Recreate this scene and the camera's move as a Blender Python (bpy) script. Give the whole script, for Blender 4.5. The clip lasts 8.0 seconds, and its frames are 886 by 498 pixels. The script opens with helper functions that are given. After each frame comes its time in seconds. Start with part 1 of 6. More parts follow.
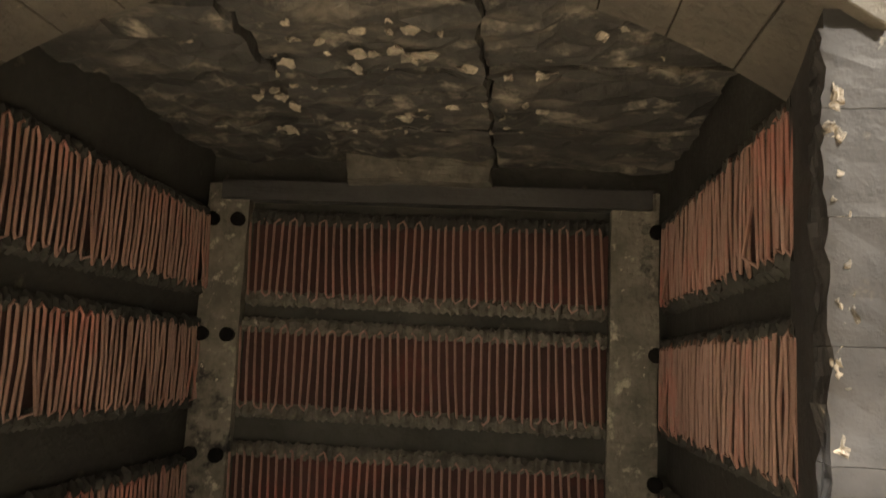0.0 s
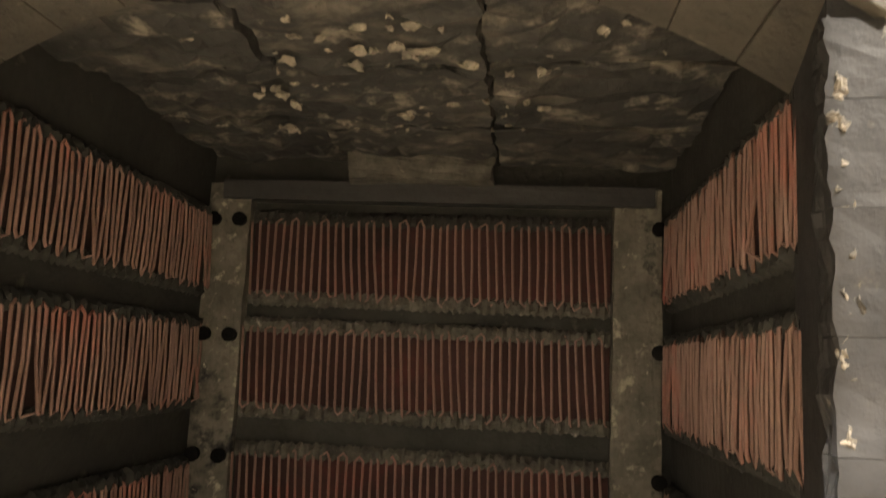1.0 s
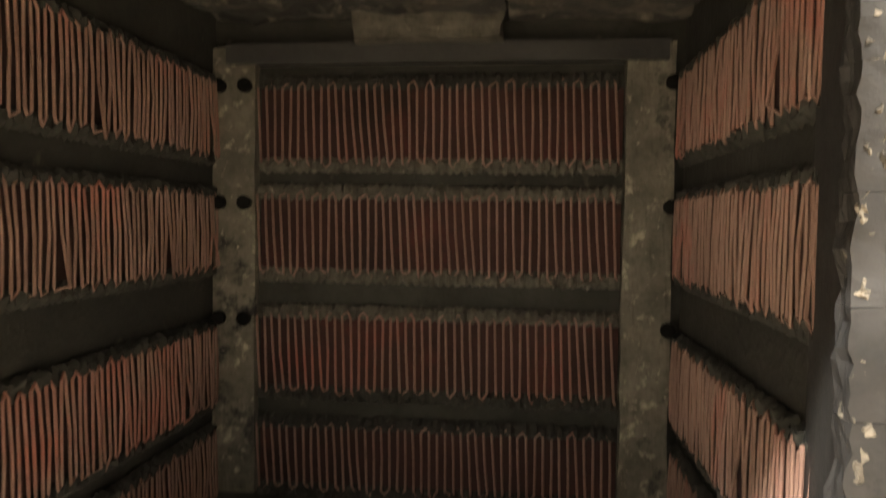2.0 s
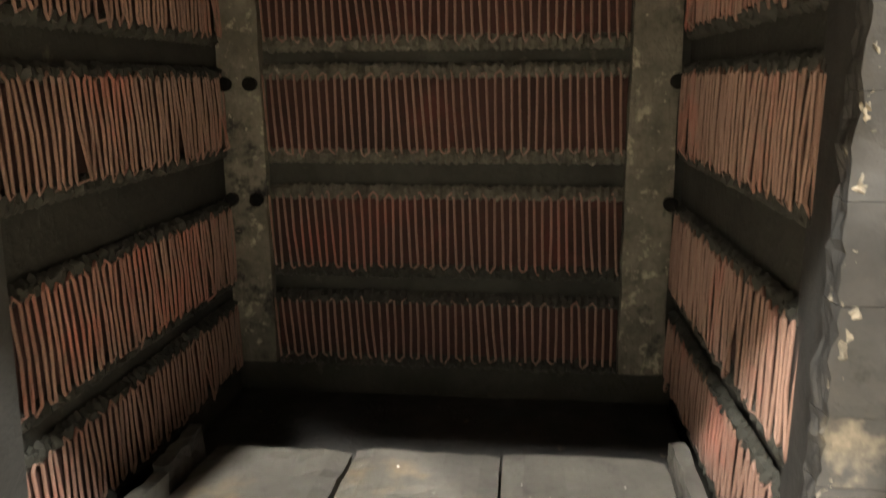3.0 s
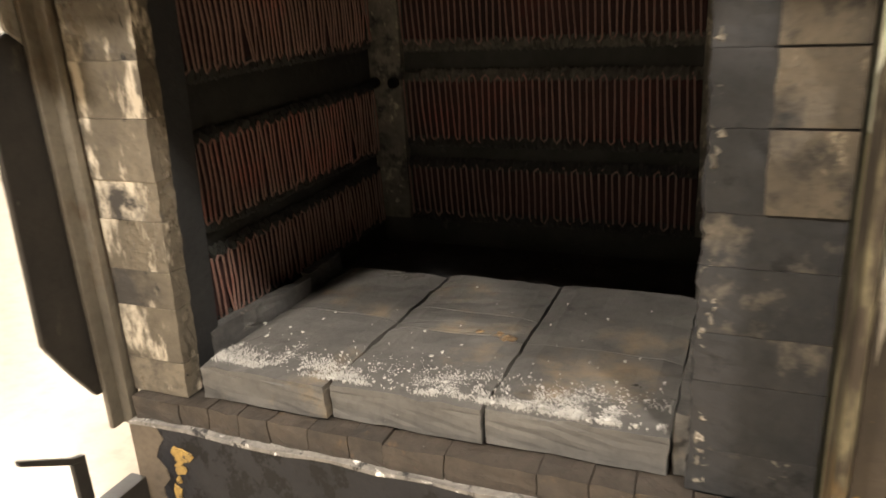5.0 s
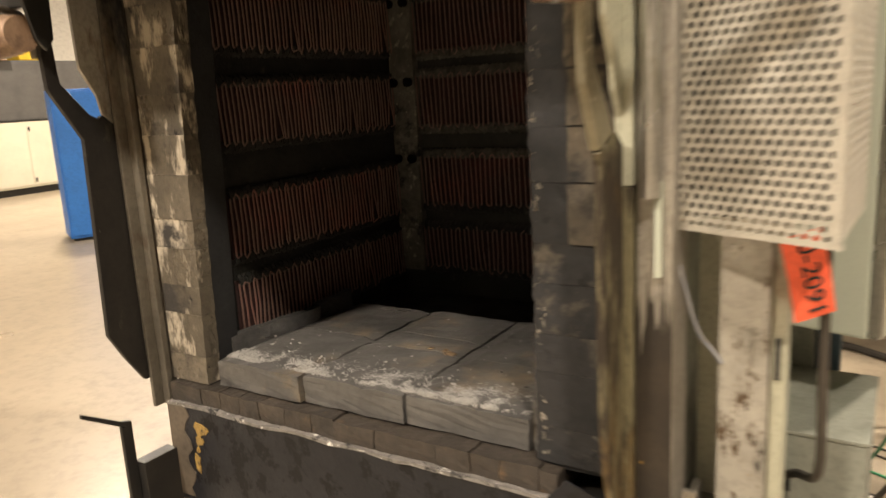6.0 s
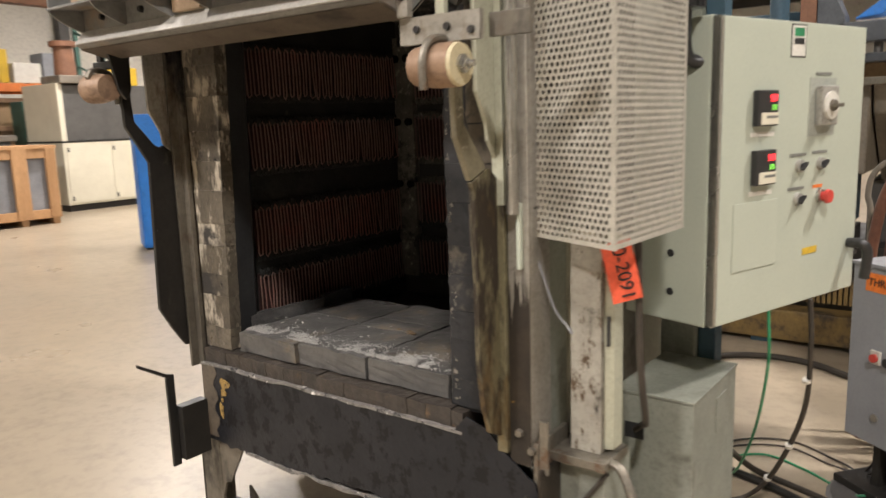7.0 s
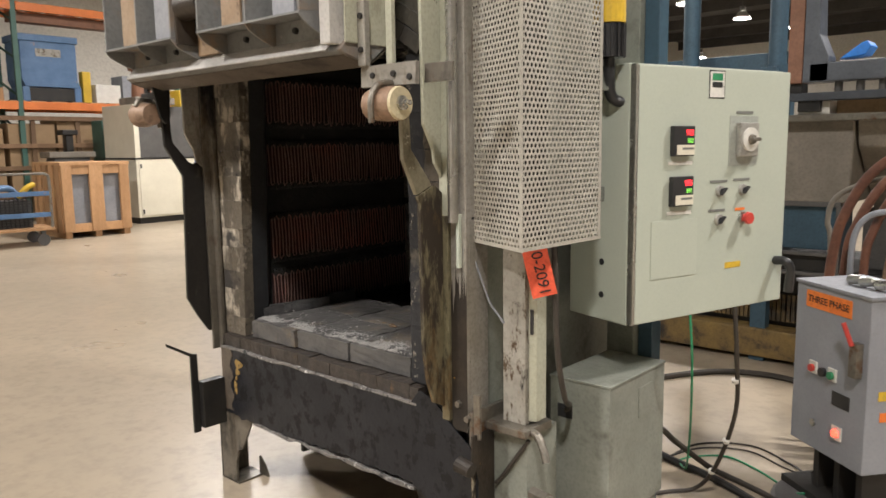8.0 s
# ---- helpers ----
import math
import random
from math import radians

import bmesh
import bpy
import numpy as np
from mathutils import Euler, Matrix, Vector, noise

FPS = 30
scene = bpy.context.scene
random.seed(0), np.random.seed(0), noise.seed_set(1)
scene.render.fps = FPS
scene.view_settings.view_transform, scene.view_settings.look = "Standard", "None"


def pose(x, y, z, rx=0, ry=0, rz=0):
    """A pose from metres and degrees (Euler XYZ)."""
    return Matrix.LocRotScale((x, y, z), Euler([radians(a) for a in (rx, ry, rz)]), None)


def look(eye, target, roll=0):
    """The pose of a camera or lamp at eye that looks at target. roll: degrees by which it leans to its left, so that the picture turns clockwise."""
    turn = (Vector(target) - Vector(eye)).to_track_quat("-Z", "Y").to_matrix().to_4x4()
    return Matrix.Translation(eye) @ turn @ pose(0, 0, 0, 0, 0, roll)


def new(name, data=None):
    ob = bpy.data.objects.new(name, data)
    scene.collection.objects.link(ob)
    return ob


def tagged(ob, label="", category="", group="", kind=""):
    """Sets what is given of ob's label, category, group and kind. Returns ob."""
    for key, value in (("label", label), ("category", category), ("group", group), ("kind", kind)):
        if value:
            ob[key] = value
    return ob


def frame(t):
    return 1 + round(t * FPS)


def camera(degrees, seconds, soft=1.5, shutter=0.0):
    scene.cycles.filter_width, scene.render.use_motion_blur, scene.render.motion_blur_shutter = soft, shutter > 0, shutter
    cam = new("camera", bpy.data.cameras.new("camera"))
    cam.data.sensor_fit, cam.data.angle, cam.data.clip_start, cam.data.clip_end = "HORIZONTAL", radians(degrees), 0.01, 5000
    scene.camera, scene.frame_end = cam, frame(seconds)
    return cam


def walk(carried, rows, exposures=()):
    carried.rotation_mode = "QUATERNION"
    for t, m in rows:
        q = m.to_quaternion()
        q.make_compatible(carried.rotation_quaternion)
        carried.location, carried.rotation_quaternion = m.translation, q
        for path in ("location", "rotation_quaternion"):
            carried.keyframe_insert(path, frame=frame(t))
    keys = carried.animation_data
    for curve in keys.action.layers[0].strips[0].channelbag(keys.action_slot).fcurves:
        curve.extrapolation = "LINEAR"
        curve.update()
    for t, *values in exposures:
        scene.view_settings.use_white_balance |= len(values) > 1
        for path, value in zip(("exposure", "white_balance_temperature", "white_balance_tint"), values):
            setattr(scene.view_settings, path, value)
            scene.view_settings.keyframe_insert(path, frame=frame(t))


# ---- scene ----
cam = camera(61.2, 8.0, shutter=0.7)
PATH = [
    (0, (0.196, -0.64, 1.397), (-0.02, 1.325, 1.696), 3.0),
    (0.5, (0.195, -0.647, 1.405), (-0.013, 1.312, 1.75), 2.6),
    (1, (0.196, -0.635, 1.389), (-0.026, 1.329, 1.694), 2.7),
    (1.5, (0.197, -0.625, 1.383), (-0.037, 1.356, 1.533), 1.8),
    (1.7, (0.188, -0.634, 1.388), (-0.036, 1.357, 1.451), 1.2),
    (2.8, (0.17, -0.665, 1.431), (-0.059, 1.284, 1.046), -0.1),
    (3, (0.165, -0.68, 1.439), (-0.055, 1.259, 1.001), -0.4),
    (3.5, (0.166, -0.706, 1.428), (-0.067, 1.193, 0.848), -1.6),
    (4, (0.215, -0.761, 1.42), (-0.184, 1.076, 0.737), -2.9),
    (4.5, (0.34, -0.848, 1.414), (-0.279, 0.911, 0.69), -3.4),
    (4.7, (0.404, -0.895, 1.42), (-0.26, 0.851, 0.705), -3.2),
    (5.8, (0.924, -1.184, 1.379), (-0.073, 0.498, 0.96), -3.2),
    (6, (1.052, -1.21, 1.402), (0.007, 0.444, 0.987), -3.1),
    (6.5, (1.341, -1.414, 1.424), (0.245, 0.214, 1.038), -3.0),
    (7, (1.629, -1.524, 1.44), (0.439, 0.046, 1.1), -1.9),
    (7.5, (1.915, -1.545, 1.438), (0.635, -0.039, 1.137), -0.8),
    (8, (2.132, -1.664, 1.439), (0.809, -0.189, 1.165), -0.8),
]
walk(cam, [(t, look(eye, target, roll)) for t, eye, target, roll in PATH],
     exposures=[(0.0, 2.50, 7250, 11), (1.5, 2.54, 7250, 11), (3.0, 2.5, 7050, 6), (3.5, 2.48, 7000, 6), (4.0, 1.65, 7000, 6), (4.5, 1.3, 7000, 9),
                (6.0, 0.5, 7700, 14), (6.5, 0.36, 7000, 14), (8.0, 0.18, 6300, 13)])

# ---- light ----
world = bpy.data.worlds.new("hall_air")
scene.world = world
world.use_nodes = True
world.node_tree.nodes["Background"].inputs[0].default_value = (0.9, 0.93, 1.0, 1)
world.node_tree.nodes["Background"].inputs[1].default_value = 0.02
# (3.9, 3.1) is no known lamp: placed to brighten tank, switch box and floor
LAMPS = [(-8.0, -4.5), (-8.8, 5.0), (-1.4, -4.8), (3.4, -3.4), (-2.6, 8.5), (3.9, 3.1), (-9.1, 14.0), (-9.1, 23.3), (-8.9, 27.8), (-8.6, 31.5), (0.5, 18.0), (-13.5, 10.5), (-15.5, 39.5)]
LAMP_Z, LAMP_W = 6.0, 420.0


# ---- materials ----
def material(name, base, second, rough=(0.4, 0.7), metal=0.0, scale=6.0, fine=70.0, bump=0.15, stains=(), stretch=(1, 1, 1), island=0.0, spec=0.5, grain=1.0):
    """Two-scale mottled paint, metal or stone; stains: (colour, scale, from, to, roughness, stretch)."""
    m = bpy.data.materials.new(name)
    m.use_nodes = True
    nt = m.node_tree
    n, l = nt.nodes, nt.links
    bsdf = n["Principled BSDF"]
    tc = n.new("ShaderNodeTexCoord")
    info = n.new("ShaderNodeObjectInfo")

    def mapped(st):
        mp = n.new("ShaderNodeMapping")
        mp.inputs["Scale"].default_value = st
        l.new(tc.outputs["Object"], mp.inputs["Vector"])
        add = n.new("ShaderNodeVectorMath")
        l.new(mp.outputs[0], add.inputs[0])
        sc = n.new("ShaderNodeMath")
        sc.operation = "MULTIPLY"
        sc.inputs[1].default_value = 7.3
        l.new(info.outputs["Random"], sc.inputs[0])
        l.new(sc.outputs[0], add.inputs[1])
        return add.outputs[0]

    def tex(s, detail, st=(1, 1, 1), rough_=0.6):
        t = n.new("ShaderNodeTexNoise")
        t.inputs["Scale"].default_value, t.inputs["Detail"].default_value, t.inputs["Roughness"].default_value = s, detail, rough_
        l.new(mapped(st), t.inputs["Vector"])
        return t.outputs["Fac"]

    def ramp(fac, a, b):
        r = n.new("ShaderNodeMapRange")
        r.inputs["From Min"].default_value, r.inputs["From Max"].default_value = a, b
        l.new(fac, r.inputs["Value"])
        return r.outputs[0]

    def mix(fac, a, b):
        x = n.new("ShaderNodeMix")
        x.data_type = "RGBA"
        l.new(fac, x.inputs[0])
        for sock, v in ((x.inputs[6], a), (x.inputs[7], b)):
            if isinstance(v, tuple):
                sock.default_value = (*v, 1)
            else:
                l.new(v, sock)
        return x.outputs[2]

    def mixf(fac, a, b):
        x = n.new("ShaderNodeMix")
        l.new(fac, x.inputs[0])
        for sock, v in ((x.inputs[2], a), (x.inputs[3], b)):
            if isinstance(v, (int, float)):
                sock.default_value = v
            else:
                l.new(v, sock)
        return x.outputs[0]

    big, small = tex(scale, 5, stretch), tex(fine, 4, stretch)
    col = mix(ramp(big, 0.32, 0.68), base, second)
    col = mix(ramp(small, 0.45, 0.45 + 0.65 / grain), col, tuple(0.55 * c for c in second))
    ro = mixf(ramp(big, 0.3, 0.7), rough[0], rough[1])
    for colour, s, a, b, r, st in stains:
        f = ramp(tex(s, 8, st, 0.68), a, b)
        col = mix(f, col, colour)
        ro = mixf(f, ro, r)
    if island:
        v = n.new("ShaderNodeHueSaturation")
        l.new(col, v.inputs["Color"])
        l.new(mixf(info.outputs["Random"], 1 - island, 1 + island), v.inputs["Value"])
        col = v.outputs[0]
    l.new(col, bsdf.inputs["Base Color"])
    l.new(ro, bsdf.inputs["Roughness"])
    bsdf.inputs["Metallic"].default_value = metal
    bsdf.inputs["Specular IOR Level"].default_value = spec
    if bump:
        b1 = n.new("ShaderNodeBump")
        b1.inputs["Strength"].default_value, b1.inputs["Distance"].default_value = bump, 0.01
        l.new(mixf(ramp(small, 0, 1), big, small), b1.inputs["Height"])
        l.new(b1.outputs[0], bsdf.inputs["Normal"])
    return m


def glow(name, colour, strength):
    m = bpy.data.materials.new(name)
    m.use_nodes = True
    b = m.node_tree.nodes["Principled BSDF"]
    b.inputs["Base Color"].default_value = (*colour, 1)
    b.inputs["Emission Color"].default_value = (*colour, 1)
    b.inputs["Emission Strength"].default_value = strength
    return m


ONE = (1, 1, 1)
RUST, SOOT, ASH = (0.16, 0.075, 0.03), (0.012, 0.012, 0.013), (0.62, 0.6, 0.56)
M_FLOOR = material("polished_concrete", (0.405, 0.335, 0.245), (0.345, 0.285, 0.208), (0.26, 0.42), 0, 0.6, 14, 0.02,
                   [((0.30, 0.255, 0.19), 1.1, 0.50, 0.95, 0.40, ONE), ((0.20, 0.17, 0.13), 7, 0.68, 0.80, 0.45, ONE)], spec=0.4)
M_STEEL = material("sooty_steel", (0.017, 0.0185, 0.024), (0.010, 0.0112, 0.015), (0.32, 0.52), 0.2, 5, 60, 0.25,
                   [((0.004, 0.004, 0.005), 20, 0.52, 0.58, 0.6, (1, 1, 0.8)), ((0.5, 0.49, 0.46), 50, 0.74, 0.76, 0.8, ONE)])
M_FRAME = material("scorched_frame_steel", (0.20, 0.18, 0.145), (0.11, 0.098, 0.08), (0.3, 0.5), 0.4, 4, 50, 0.2,
                   [((0.09, 0.06, 0.035), 8, 0.54, 0.68, 0.8, (1, 1, 0.4)), (SOOT, 5, 0.54, 0.66, 0.7, (1, 1, 0.5)), ((0.38, 0.34, 0.27), 16, 0.66, 0.72, 0.5, (1, 1, 0.4))])
M_SCORCH = material("blackened_rusty_angle", (0.050, 0.038, 0.027), (0.018, 0.015, 0.012), (0.4, 0.65), 0.2, 6, 60, 0.3,
                    [((0.30, 0.27, 0.20), 14, 0.62, 0.68, 0.5, (1, 1, 0.35)), ((0.35, 0.21, 0.05), 22, 0.68, 0.72, 0.8, ONE)])
M_RUSTY = material("rusted_channel_steel", (0.38, 0.36, 0.31), (0.27, 0.25, 0.21), (0.4, 0.65), 0.15, 7, 60, 0.3,
                   [((0.085, 0.055, 0.03), 26, 0.53, 0.60, 0.9, (1, 1, 0.45)), ((0.02, 0.017, 0.013), 12, 0.58, 0.66, 0.8, (1, 1, 0.4)), ((0.42, 0.27, 0.06), 30, 0.70, 0.74, 0.8, ONE)])
M_OLIVE = material("scorched_olive_plate", (0.21, 0.19, 0.115), (0.13, 0.11, 0.062), (0.35, 0.55), 0.2, 5, 60, 0.2,
                   [((0.028, 0.020, 0.012), 13, 0.46, 0.56, 0.8, (1, 1, 0.3)), ((0.14, 0.085, 0.03), 7, 0.54, 0.66, 0.7, (1, 1, 0.4)), ((0.34, 0.31, 0.24), 30, 0.64, 0.70, 0.6, (1, 1, 0.3))])
M_HORN = material("pale_olive_horn_plate", (0.26, 0.235, 0.16), (0.17, 0.15, 0.098), (0.35, 0.55), 0.2, 6, 70, 0.2,
                  [((0.05, 0.042, 0.028), 11, 0.56, 0.66, 0.7, (1, 1, 0.4)), ((0.45, 0.42, 0.34), 26, 0.64, 0.70, 0.6, ONE)])
M_PALE = material("chipped_pale_green_paint", (0.43, 0.43, 0.33), (0.35, 0.35, 0.27), (0.35, 0.55), 0.05, 4, 90, 0.08,
                  [((0.20, 0.18, 0.12), 7, 0.58, 0.74, 0.6, (1, 1, 0.35)), ((0.04, 0.035, 0.03), 34, 0.67, 0.70, 0.9, (1, 1, 0.6))])
M_BARE = material("bare_silvery_steel", (0.42, 0.40, 0.36), (0.28, 0.26, 0.22), (0.3, 0.5), 0.5, 5, 80, 0.12,
                  [((0.14, 0.09, 0.05), 9, 0.58, 0.70, 0.7, (1, 1, 0.4)), ((0.03, 0.027, 0.023), 30, 0.67, 0.71, 0.8, ONE)])
M_TANSTRIP = material("tan_rusted_plate", (0.36, 0.27, 0.18), (0.26, 0.18, 0.11), (0.5, 0.7), 0.1, 6, 70, 0.2, [((0.08, 0.05, 0.03), 9, 0.58, 0.68, 0.8, ONE)])
M_PAINT = material("grey_green_enamel", (0.45, 0.485, 0.405), (0.42, 0.455, 0.38), (0.28, 0.4), 0, 2.5, 120, 0.02,
                   [((0.30, 0.32, 0.265), 4, 0.70, 0.90, 0.5, ONE)], grain=0.25)
M_PAINT2 = material("old_grey_green_paint", (0.25, 0.26, 0.22), (0.18, 0.19, 0.16), (0.35, 0.55), 0, 4, 90, 0.08,
                    [((0.09, 0.085, 0.07), 5, 0.56, 0.74, 0.6, ONE), (RUST, 18, 0.70, 0.74, 0.8, ONE), ((0.42, 0.42, 0.38), 24, 0.72, 0.75, 0.6, (1, 1, 0.3))])
# scuffed grey, lowered so the pockets under the shelves look shaded
M_DOOR = material("scuffed_shaded_door_paint", (0.23, 0.23, 0.22), (0.15, 0.15, 0.145), (0.45, 0.65), 0.1, 5, 70, 0.15,
                  [((0.24, 0.165, 0.10), 3.5, 0.54, 0.68, 0.6, ONE), ((0.045, 0.04, 0.036), 9, 0.62, 0.76, 0.7, ONE), ((0.45, 0.43, 0.39), 20, 0.66, 0.74, 0.5, ONE)])
# brown stain for the apron end; on the door it also paints underside shade
M_UNDER = material("brown_stained_shaded_plate", (0.125, 0.10, 0.075), (0.08, 0.065, 0.05), (0.5, 0.7), 0.1, 5, 70, 0.15, [((0.03, 0.026, 0.022), 5, 0.56, 0.70, 0.7, (1, 1, 1))])
# whitish paint of the edge channel; on the lip it paints the caught light
M_SCUFF = material("whitish_lit_scuffed_paint", (0.50, 0.48, 0.45), (0.38, 0.37, 0.34), (0.45, 0.65), 0.05, 6, 80, 0.1, [((0.16, 0.13, 0.10), 9, 0.60, 0.72, 0.7, ONE)])
M_BLACKBRICK = material("sooted_firebrick", (0.0315, 0.0315, 0.0322), (0.0175, 0.0182, 0.0196), (0.5, 0.75), 0, 9, 80, 0.5,
                  [((0.21, 0.175, 0.126), 11, 0.64, 0.7, 0.8, (1, 1, 1))], island=0.3)
# left jamb: warm base and pale streaks also paint the lamp glare on sooty brick
M_FACE = material("glare_streaked_soot_brick", (0.170, 0.146, 0.112), (0.085, 0.074, 0.059), (0.22, 0.42), 0.1, 7, 70, 0.45,
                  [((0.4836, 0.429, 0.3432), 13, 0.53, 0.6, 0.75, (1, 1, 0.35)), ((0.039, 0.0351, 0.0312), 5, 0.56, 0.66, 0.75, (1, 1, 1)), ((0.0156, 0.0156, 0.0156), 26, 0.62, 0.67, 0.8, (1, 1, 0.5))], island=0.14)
# jamb and lintel colour scaled down to hold the shade inside the mouth
M_JAMB = material("shade_dark_jamb_brick", (0.021, 0.0224, 0.0238), (0.014, 0.0147, 0.0161), (0.5, 0.75), 0, 6, 70, 0.3,
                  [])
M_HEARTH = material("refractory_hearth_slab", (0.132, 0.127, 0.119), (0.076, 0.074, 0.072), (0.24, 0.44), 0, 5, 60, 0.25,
                  [((0.235, 0.180, 0.116), 4, 0.55, 0.72, 0.45, (1, 1, 1)), ((0.0279, 0.0271, 0.0279), 7, 0.57, 0.74, 0.6, (1, 1, 1)), ((0.2788, 0.2624, 0.2378), 30, 0.68, 0.74, 0.6, (1, 1, 1))], island=0.12)
# right jamb: sooty grey, darkened further in place of the door's shadow
M_FACE_R = material("shaded_soot_brick_face", (0.0265, 0.0265, 0.028), (0.0137, 0.0145, 0.016), (0.55, 0.8), 0.0, 7, 70, 0.3,
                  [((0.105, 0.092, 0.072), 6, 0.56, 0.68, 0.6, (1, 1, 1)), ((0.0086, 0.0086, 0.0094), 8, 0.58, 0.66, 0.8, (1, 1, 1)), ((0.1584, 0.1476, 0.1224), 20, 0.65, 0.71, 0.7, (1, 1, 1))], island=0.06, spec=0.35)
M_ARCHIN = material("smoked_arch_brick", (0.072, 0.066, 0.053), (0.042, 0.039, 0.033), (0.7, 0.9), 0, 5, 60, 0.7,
                  [((0.14, 0.126, 0.098), 18, 0.62, 0.7, 0.8, (1, 1, 1)), ((0.028, 0.028, 0.026), 4, 0.54, 0.70, 0.9, (1, 1, 1))], island=0.1)
M_SILL = material("grimy_sill_brick", (0.0578, 0.0459, 0.0365), (0.0289, 0.0247, 0.0213), (0.4, 0.65), 0, 10, 80, 0.4,
                  [((0.1275, 0.0808, 0.0425), 12, 0.6, 0.72, 0.6, (1, 1, 1)), ((0.255, 0.238, 0.221), 45, 0.7, 0.74, 0.8, (1, 1, 1))], island=0.1)
M_STAIN = material("flaking_ochre_paint", (0.36, 0.23, 0.06), (0.20, 0.13, 0.045), (0.6, 0.8), 0, 30, 120, 0.4, [((0.04, 0.03, 0.025), 40, 0.56, 0.62, 0.8, ONE)])
M_CURB = material("dusty_curb_brick", (0.085, 0.083, 0.080), (0.040, 0.040, 0.041), (0.5, 0.75), 0, 9, 80, 0.4, [((0.20, 0.185, 0.16), 24, 0.64, 0.72, 0.8, ONE)], island=0.2)
M_FLAKY = material("tan_sooty_scale", (0.105, 0.086, 0.060), (0.045, 0.038, 0.029), (0.5, 0.75), 0.1, 9, 70, 0.45, [((0.26, 0.22, 0.155), 22, 0.62, 0.69, 0.7, (1, 1, 0.6)), ((0.012, 0.012, 0.012), 7, 0.52, 0.62, 0.8, ONE)])
M_CHIP = material("broken_brick_chip", (0.17, 0.15, 0.12), (0.06, 0.057, 0.052), (0.7, 0.9), 0, 60, 160, 0.5, [((0.33, 0.29, 0.23), 50, 0.58, 0.66, 0.9, ONE)], island=0.4)
# wall, backing, roof and arch colours are scaled down to include the chamber's shade
M_FIBRE = material("dark_shaded_refractory_wall", (0.0196, 0.0203, 0.0175), (0.0112, 0.0119, 0.0105), (0.8, 0.95), 0, 7, 55, 0.5,
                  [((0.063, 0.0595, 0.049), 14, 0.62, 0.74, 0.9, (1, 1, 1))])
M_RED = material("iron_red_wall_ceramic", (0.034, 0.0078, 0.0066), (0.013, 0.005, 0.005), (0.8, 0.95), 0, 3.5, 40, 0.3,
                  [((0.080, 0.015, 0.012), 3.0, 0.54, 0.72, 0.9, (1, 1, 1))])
M_ROD = material("oxidised_heating_wire", (0.182, 0.108, 0.088), (0.133, 0.079, 0.066), (0.5, 0.75), 0, 5, 90, 0.2,
                  [((0.23, 0.080, 0.064), 2.6, 0.52, 0.68, 0.75, (1, 1, 1)), ((0.05, 0.038, 0.034), 7, 0.60, 0.76, 0.8, (1, 1, 1))])
M_PIER = material("crumbling_grey_pier", (0.125, 0.118, 0.098), (0.06, 0.057, 0.049), (0.8, 0.95), 0, 14, 60, 0.9,
                  [((0.25, 0.235, 0.19), 26, 0.57, 0.66, 0.9, (1, 1, 1)), ((0.012, 0.012, 0.013), 12, 0.57, 0.66, 0.9, (1, 1, 1)), ((0.30, 0.28, 0.23), 48, 0.64, 0.70, 0.9, (1, 1, 1))])
# black that stands for the shade inside the bolt holes
M_HOLE = material("black_bolt_hole_shade", (0.004, 0.004, 0.004), (0.003, 0.003, 0.003), (0.85, 0.95), 0, 20, 80, 0.2, spec=0.1)
M_ROOF = material("spalled_roof_refractory", (0.0322, 0.0322, 0.0301), (0.0126, 0.014, 0.0147), (0.8, 0.95), 0, 4, 40, 0.8,
                  [((0.084, 0.077, 0.0644), 6, 0.52, 0.66, 0.9, (1, 2, 1)), ((0.168, 0.154, 0.126), 12, 0.56, 0.66, 0.85, (1, 1, 1)), ((0.35, 0.322, 0.266), 11, 0.67, 0.73, 0.9, (1, 1, 1)), ((0.0084, 0.0098, 0.0098), 5, 0.6, 0.68, 0.85, (1, 1, 1))])
M_FLAKE = material("pale_spalled_flakes", (0.294, 0.266, 0.21), (0.098, 0.091, 0.077), (0.8, 0.95), 0, 38, 120, 0.5,
                  [((0.434, 0.399, 0.329), 30, 0.6, 0.68, 0.9, (1, 1, 1))])
M_CRUST = material("pale_crusted_strip", (0.091, 0.0875, 0.0735), (0.035, 0.0336, 0.0294), (0.8, 0.95), 0, 24, 110, 0.5,
                  [((0.21, 0.196, 0.168), 40, 0.62, 0.7, 0.9, (1, 1, 1))])
M_ARCH = material("pale_arch_brick", (0.0945, 0.0854, 0.063), (0.0455, 0.042, 0.0329), (0.7, 0.9), 0, 5, 60, 0.8,
                  [((0.21, 0.189, 0.147), 17, 0.6, 0.68, 0.85, (1, 1, 1)), ((0.0175, 0.0175, 0.0161), 11, 0.6, 0.66, 0.85, (1, 1, 1)), ((0.035, 0.0329, 0.028), 4, 0.5, 0.66, 0.7, (1, 1, 1))], island=0.1)
M_CRUMB = material("rust_brown_crumbs", (0.20, 0.125, 0.055), (0.10, 0.065, 0.035), (0.7, 0.9), 0, 30, 120, 0.4)
M_ASH = material("white_ash_flakes", (0.54, 0.531, 0.504), (0.378, 0.369, 0.351), (0.6, 0.9), 0, 30, 90, 0.2,
                  [])
M_LIP = material("ash_crusted_steel", (0.24, 0.225, 0.205), (0.09, 0.085, 0.08), (0.5, 0.8), 0, 22, 90, 0.3, [(SOOT, 30, 0.55, 0.62, 0.7, ONE), ((0.7, 0.68, 0.64), 40, 0.60, 0.66, 0.8, ONE)])
